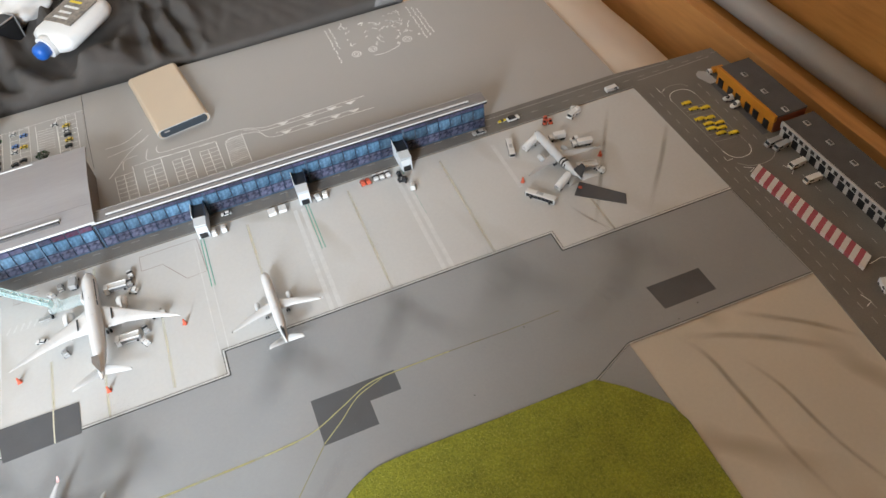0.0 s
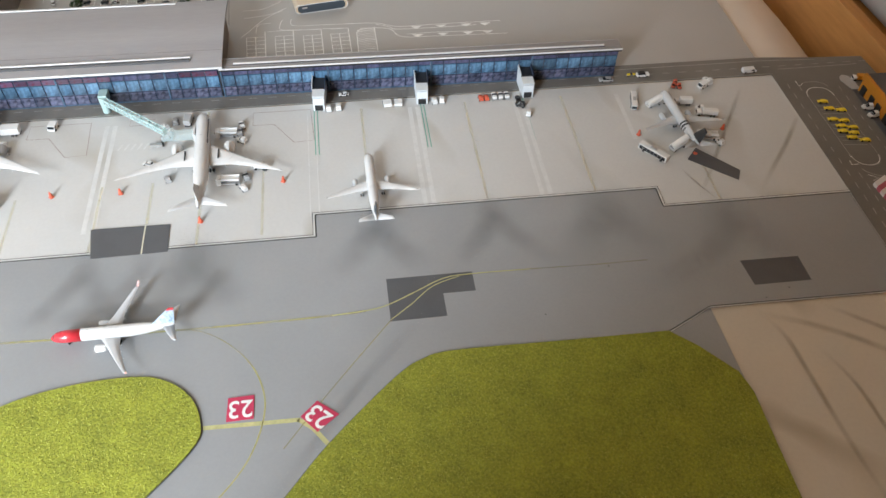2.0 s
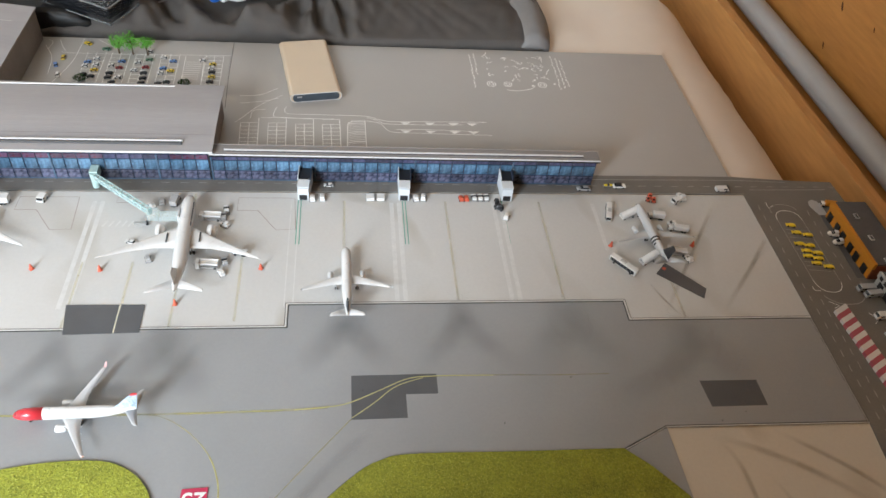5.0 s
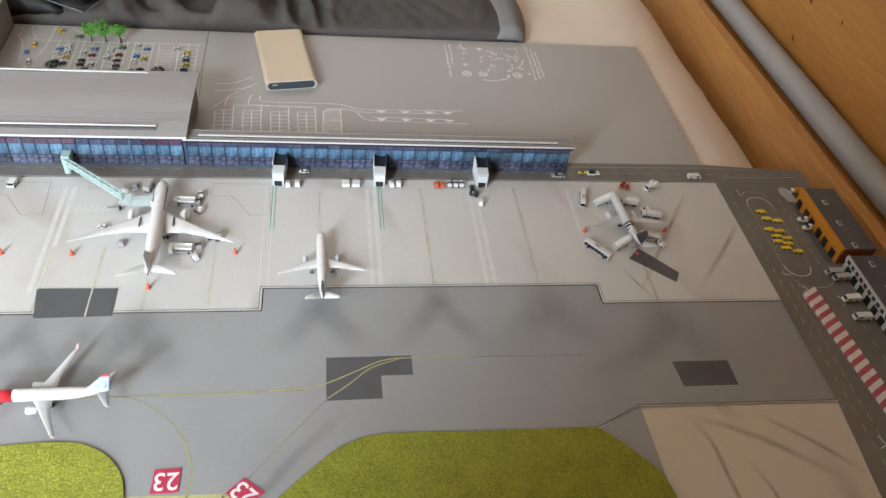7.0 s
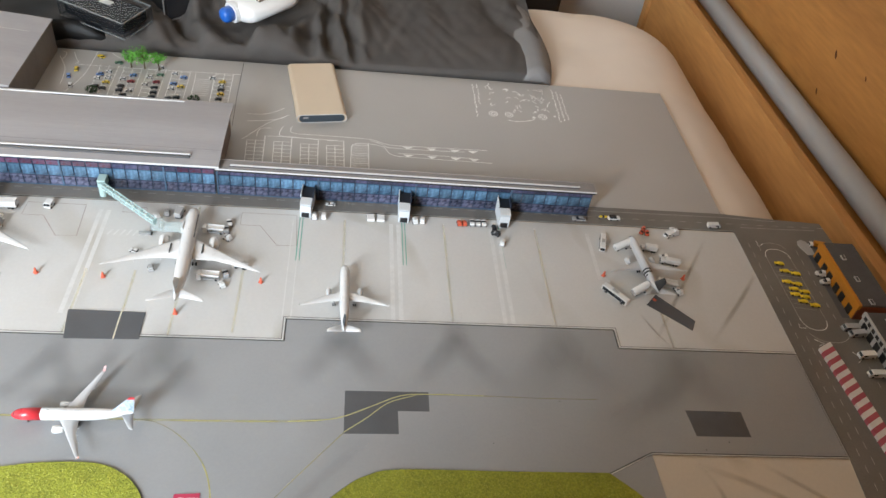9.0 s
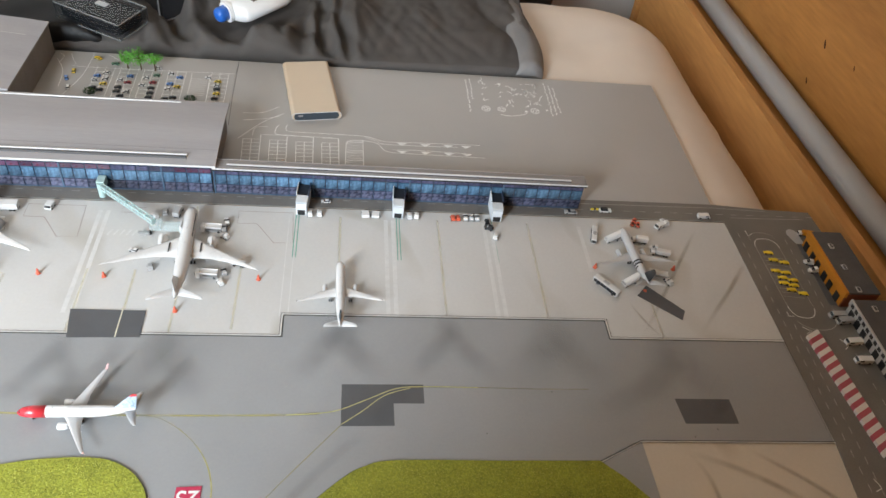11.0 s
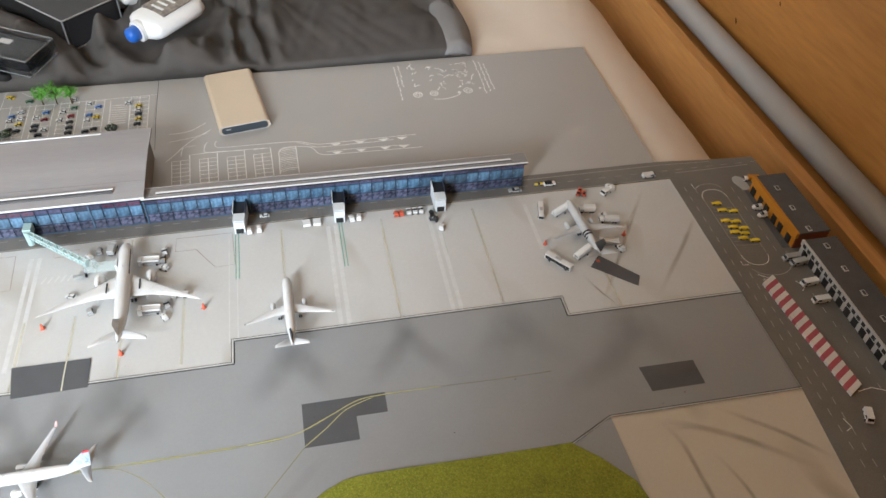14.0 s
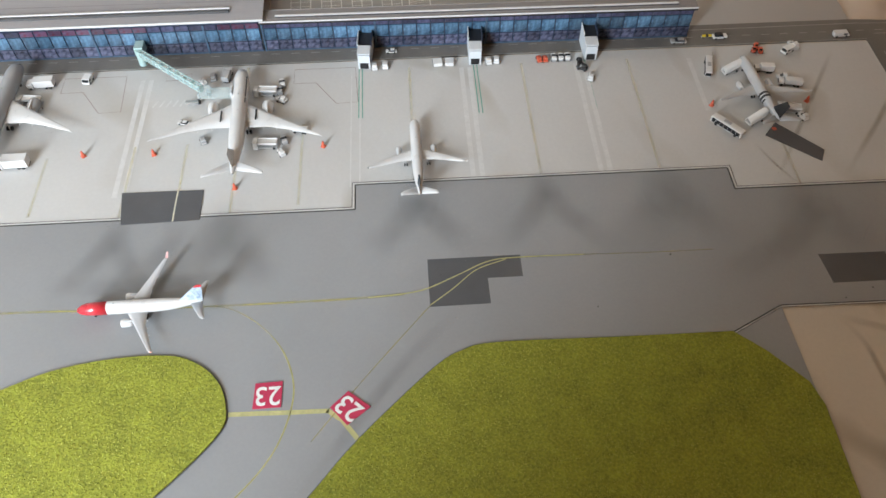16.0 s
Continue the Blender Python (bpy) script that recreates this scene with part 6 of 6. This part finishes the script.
def bottle():
    b = thing("glue_bottle", "white plastic glue bottle with a blue cap lying on the blanket", "bottle")
    a, d = Vector((-0.130, 0.551, 0.042)), Vector((0.73, 0.67, 0.10)).normalized()
    side = Vector((0.67, -0.73, 0.0)).normalized()
    up = side.cross(d)

    def ring(s, w, t, n=24):
        return [a + d * s + side * (w * math.copysign(abs(math.cos(q)) ** 0.7, math.cos(q))) + up * (t * math.sin(q)) for q in (2 * math.pi * k / n for k in range(n))]

    part("body", ring_loft(B(), [ring(0.013, 0.012, 0.012), ring(0.017, 0.024, 0.0135), ring(0.022, 0.033, 0.015), ring(0.029, 0.0365, 0.016), ring(0.070, 0.0365, 0.016), ring(0.096, 0.0365, 0.016), ring(0.108, 0.031, 0.014), ring(0.113, 0.020, 0.010)]), M_PVC, b, smooth=True)
    part("cap", ring_loft(B(), [ring(-0.009, 0.004, 0.004), ring(-0.007, 0.0085, 0.0085), ring(-0.003, 0.0105, 0.0105), ring(0.010, 0.0105, 0.0105)]), M_CAPBLUE, b, "blue screw cap", smooth=True)
    part("collar", ring_loft(B(), [ring(0.008, 0.0145, 0.0145), ring(0.013, 0.0150, 0.0150), ring(0.018, 0.0145, 0.0140)]), M_PVC, b)
    lab = B()
    corners = ((0.042, -0.0235), (0.098, -0.0235), (0.098, 0.0245), (0.042, 0.0245))
    ring_loft(lab, [[a + d * s + side * w + up * t for s, w in corners] for t in (0.0145, 0.0164)])
    lo = part("label", lab, M_LABEL, b, "dark printed label")
    for k in range(4):
        bar = B()
        s0 = 0.050 + k * 0.011
        ring_loft(bar, [[a + d * s + side * w + up * t for s, w in ((s0, -0.013), (s0 + 0.004, -0.013), (s0 + 0.004, 0.012 - 0.004 * (k % 2)), (s0, 0.012 - 0.004 * (k % 2)))] for t in (0.0164, 0.0168)])
        part("print_bar", bar, M_WHITE if k < 3 else M_YELLOW, lo)


bottle()


def tissue():
    bm = B()
    bmesh.ops.create_icosphere(bm, subdivisions=4, radius=1)
    for v in bm.verts:
        n = v.co.copy()
        v.co = Vector((n.x * 0.046, n.y * 0.030, n.z * 0.020)) * (1 + 0.25 * noise.noise(n * 1.7) + 0.10 * abs(noise.noise(n * 4.5)))
    ob = part("crumpled_tissue", bm, M_PVC, smooth=True, at=pose(-0.150, 0.672, 0.050, 0, 4, 38))
    tagged(ob, "crumpled white paper tissue behind the glue bottle", "tissue")


tissue()


def blister():
    b = thing("blister_box", "clear plastic blister tray with a black insert on the blanket", "packaging", "", pose(-0.291, 0.526, 0.034, 3, 2, -27))
    for x0, x1, y0, y1, z0, z1 in ((-0.055, 0.055, -0.030, 0.030, 0, 0.001), (-0.055, 0.055, -0.030, -0.029, 0, 0.024), (-0.055, 0.055, 0.029, 0.030, 0, 0.024), (-0.055, -0.054, -0.030, 0.030, 0, 0.024), (0.054, 0.055, -0.030, 0.030, 0, 0.024), (-0.052, 0.052, -0.028, 0.028, 0.024, 0.025)):
        part("clear_wall", box(B(), x0, x1, y0, y1, z0, z1, 0.0003), M_CLEAR, b)
    for x in (-0.0545, 0.0545):
        for y in (-0.0295, 0.0295):
            part("corner_rib", rod(B(), (x, y, 0), (x, y, 0.025), 0.0011, seg=8), M_CLEAR, b)
    # Edge rods in a lighter plastic paint in the box's highlights.
    for z in (0.0005, 0.0245):
        for y in (-0.0295, 0.0295):
            part("bright_edge", rod(B(), (-0.0545, y, z), (0.0545, y, z), 0.0009, seg=8), M_EDGE, b, "clear plastic edge coloured lighter as a highlight")
        for x in (-0.0545, 0.0545):
            part("bright_edge", rod(B(), (x, -0.0295, z), (x, 0.0295, z), 0.0009, seg=8), M_EDGE, b, "clear plastic edge coloured lighter as a highlight")
    part("insert", box(B(), -0.050, 0.050, -0.026, 0.026, 0.002, 0.021, 0.005), M_PORT2, b, "black plastic insert")
    part("paper_tag", box(B(), -0.012, 0.006, 0.002, 0.012, 0.0212, 0.0217), M_LINE2, b)


blister()


# Made-up black slab that stands for the blanket's dark shading here.
def blanket_shade():
    b = thing("cloth_bag", "flat black slab added for the dark blanket shading under the packaging", "bag")
    grid, bm, n = [], B(), 26
    for j in range(n + 1):
        grid.append([])
        for i in range(n + 1):
            u, v = i / n, j / n
            x, y = -0.64 + 0.36 * u, 0.4975 + (0.13 - 0.045 * u) * v
            e = min(1, 9 * min(u, 1 - u, v, 1 - v)) ** 0.5
            grid[-1].append(bm.verts.new((x, y, 0.004 + e * (0.030 + 0.004 * noise.noise((x * 14, y * 22, 1))))))
    for j in range(n):
        for i in range(n):
            bm.faces.new((grid[j][i], grid[j][i + 1], grid[j + 1][i + 1], grid[j + 1][i]))
    bmesh.ops.solidify(bm, geom=bm.faces[:], thickness=0.003)
    part("body", bm, M_CASE, b, smooth=True)


blanket_shade()


def flight_case():
    c = thing("equipment_case", "black case with bright metal edges standing on the blanket", "case", "", pose(-0.2200, 0.560, 0.018, 0, 0, -46))
    w, d, h = 0.25, 0.092, 0.046
    part("body", box(B(), -w, 0, 0, d, 0, h, 0.002), M_CASE, c)
    part("end_panel", box(B(), -0.0005, 0.0008, 0.006, d - 0.006, 0.004, h - 0.004), M_BLACK, c)
    for p, q in (((0, 0, 0), (0, 0, h)), ((0, 0, h), (0, d, h)), ((0, 0, h), (-w, 0, h)), ((0, d, 0), (0, d, h)), ((0, 0, 0), (0, d, 0)), ((-w, 0, h), (-w, d, h)), ((0, d, h), (-w, d, h))):
        part("metal_edge", rod(B(), p, q, 0.0011, seg=8), M_METAL, c)


flight_case()
box_far = thing("storage_box", "dark plastic storage box standing behind the bed", "box")
part("body", box(B(), 0.02, 0.50, 1.05, 1.23, RZ0, -0.06, 0.008), M_BLACK, box_far)
part("lid", box(B(), 0.015, 0.505, 1.045, 1.235, -0.06, -0.035, 0.006), M_BLACK, box_far)
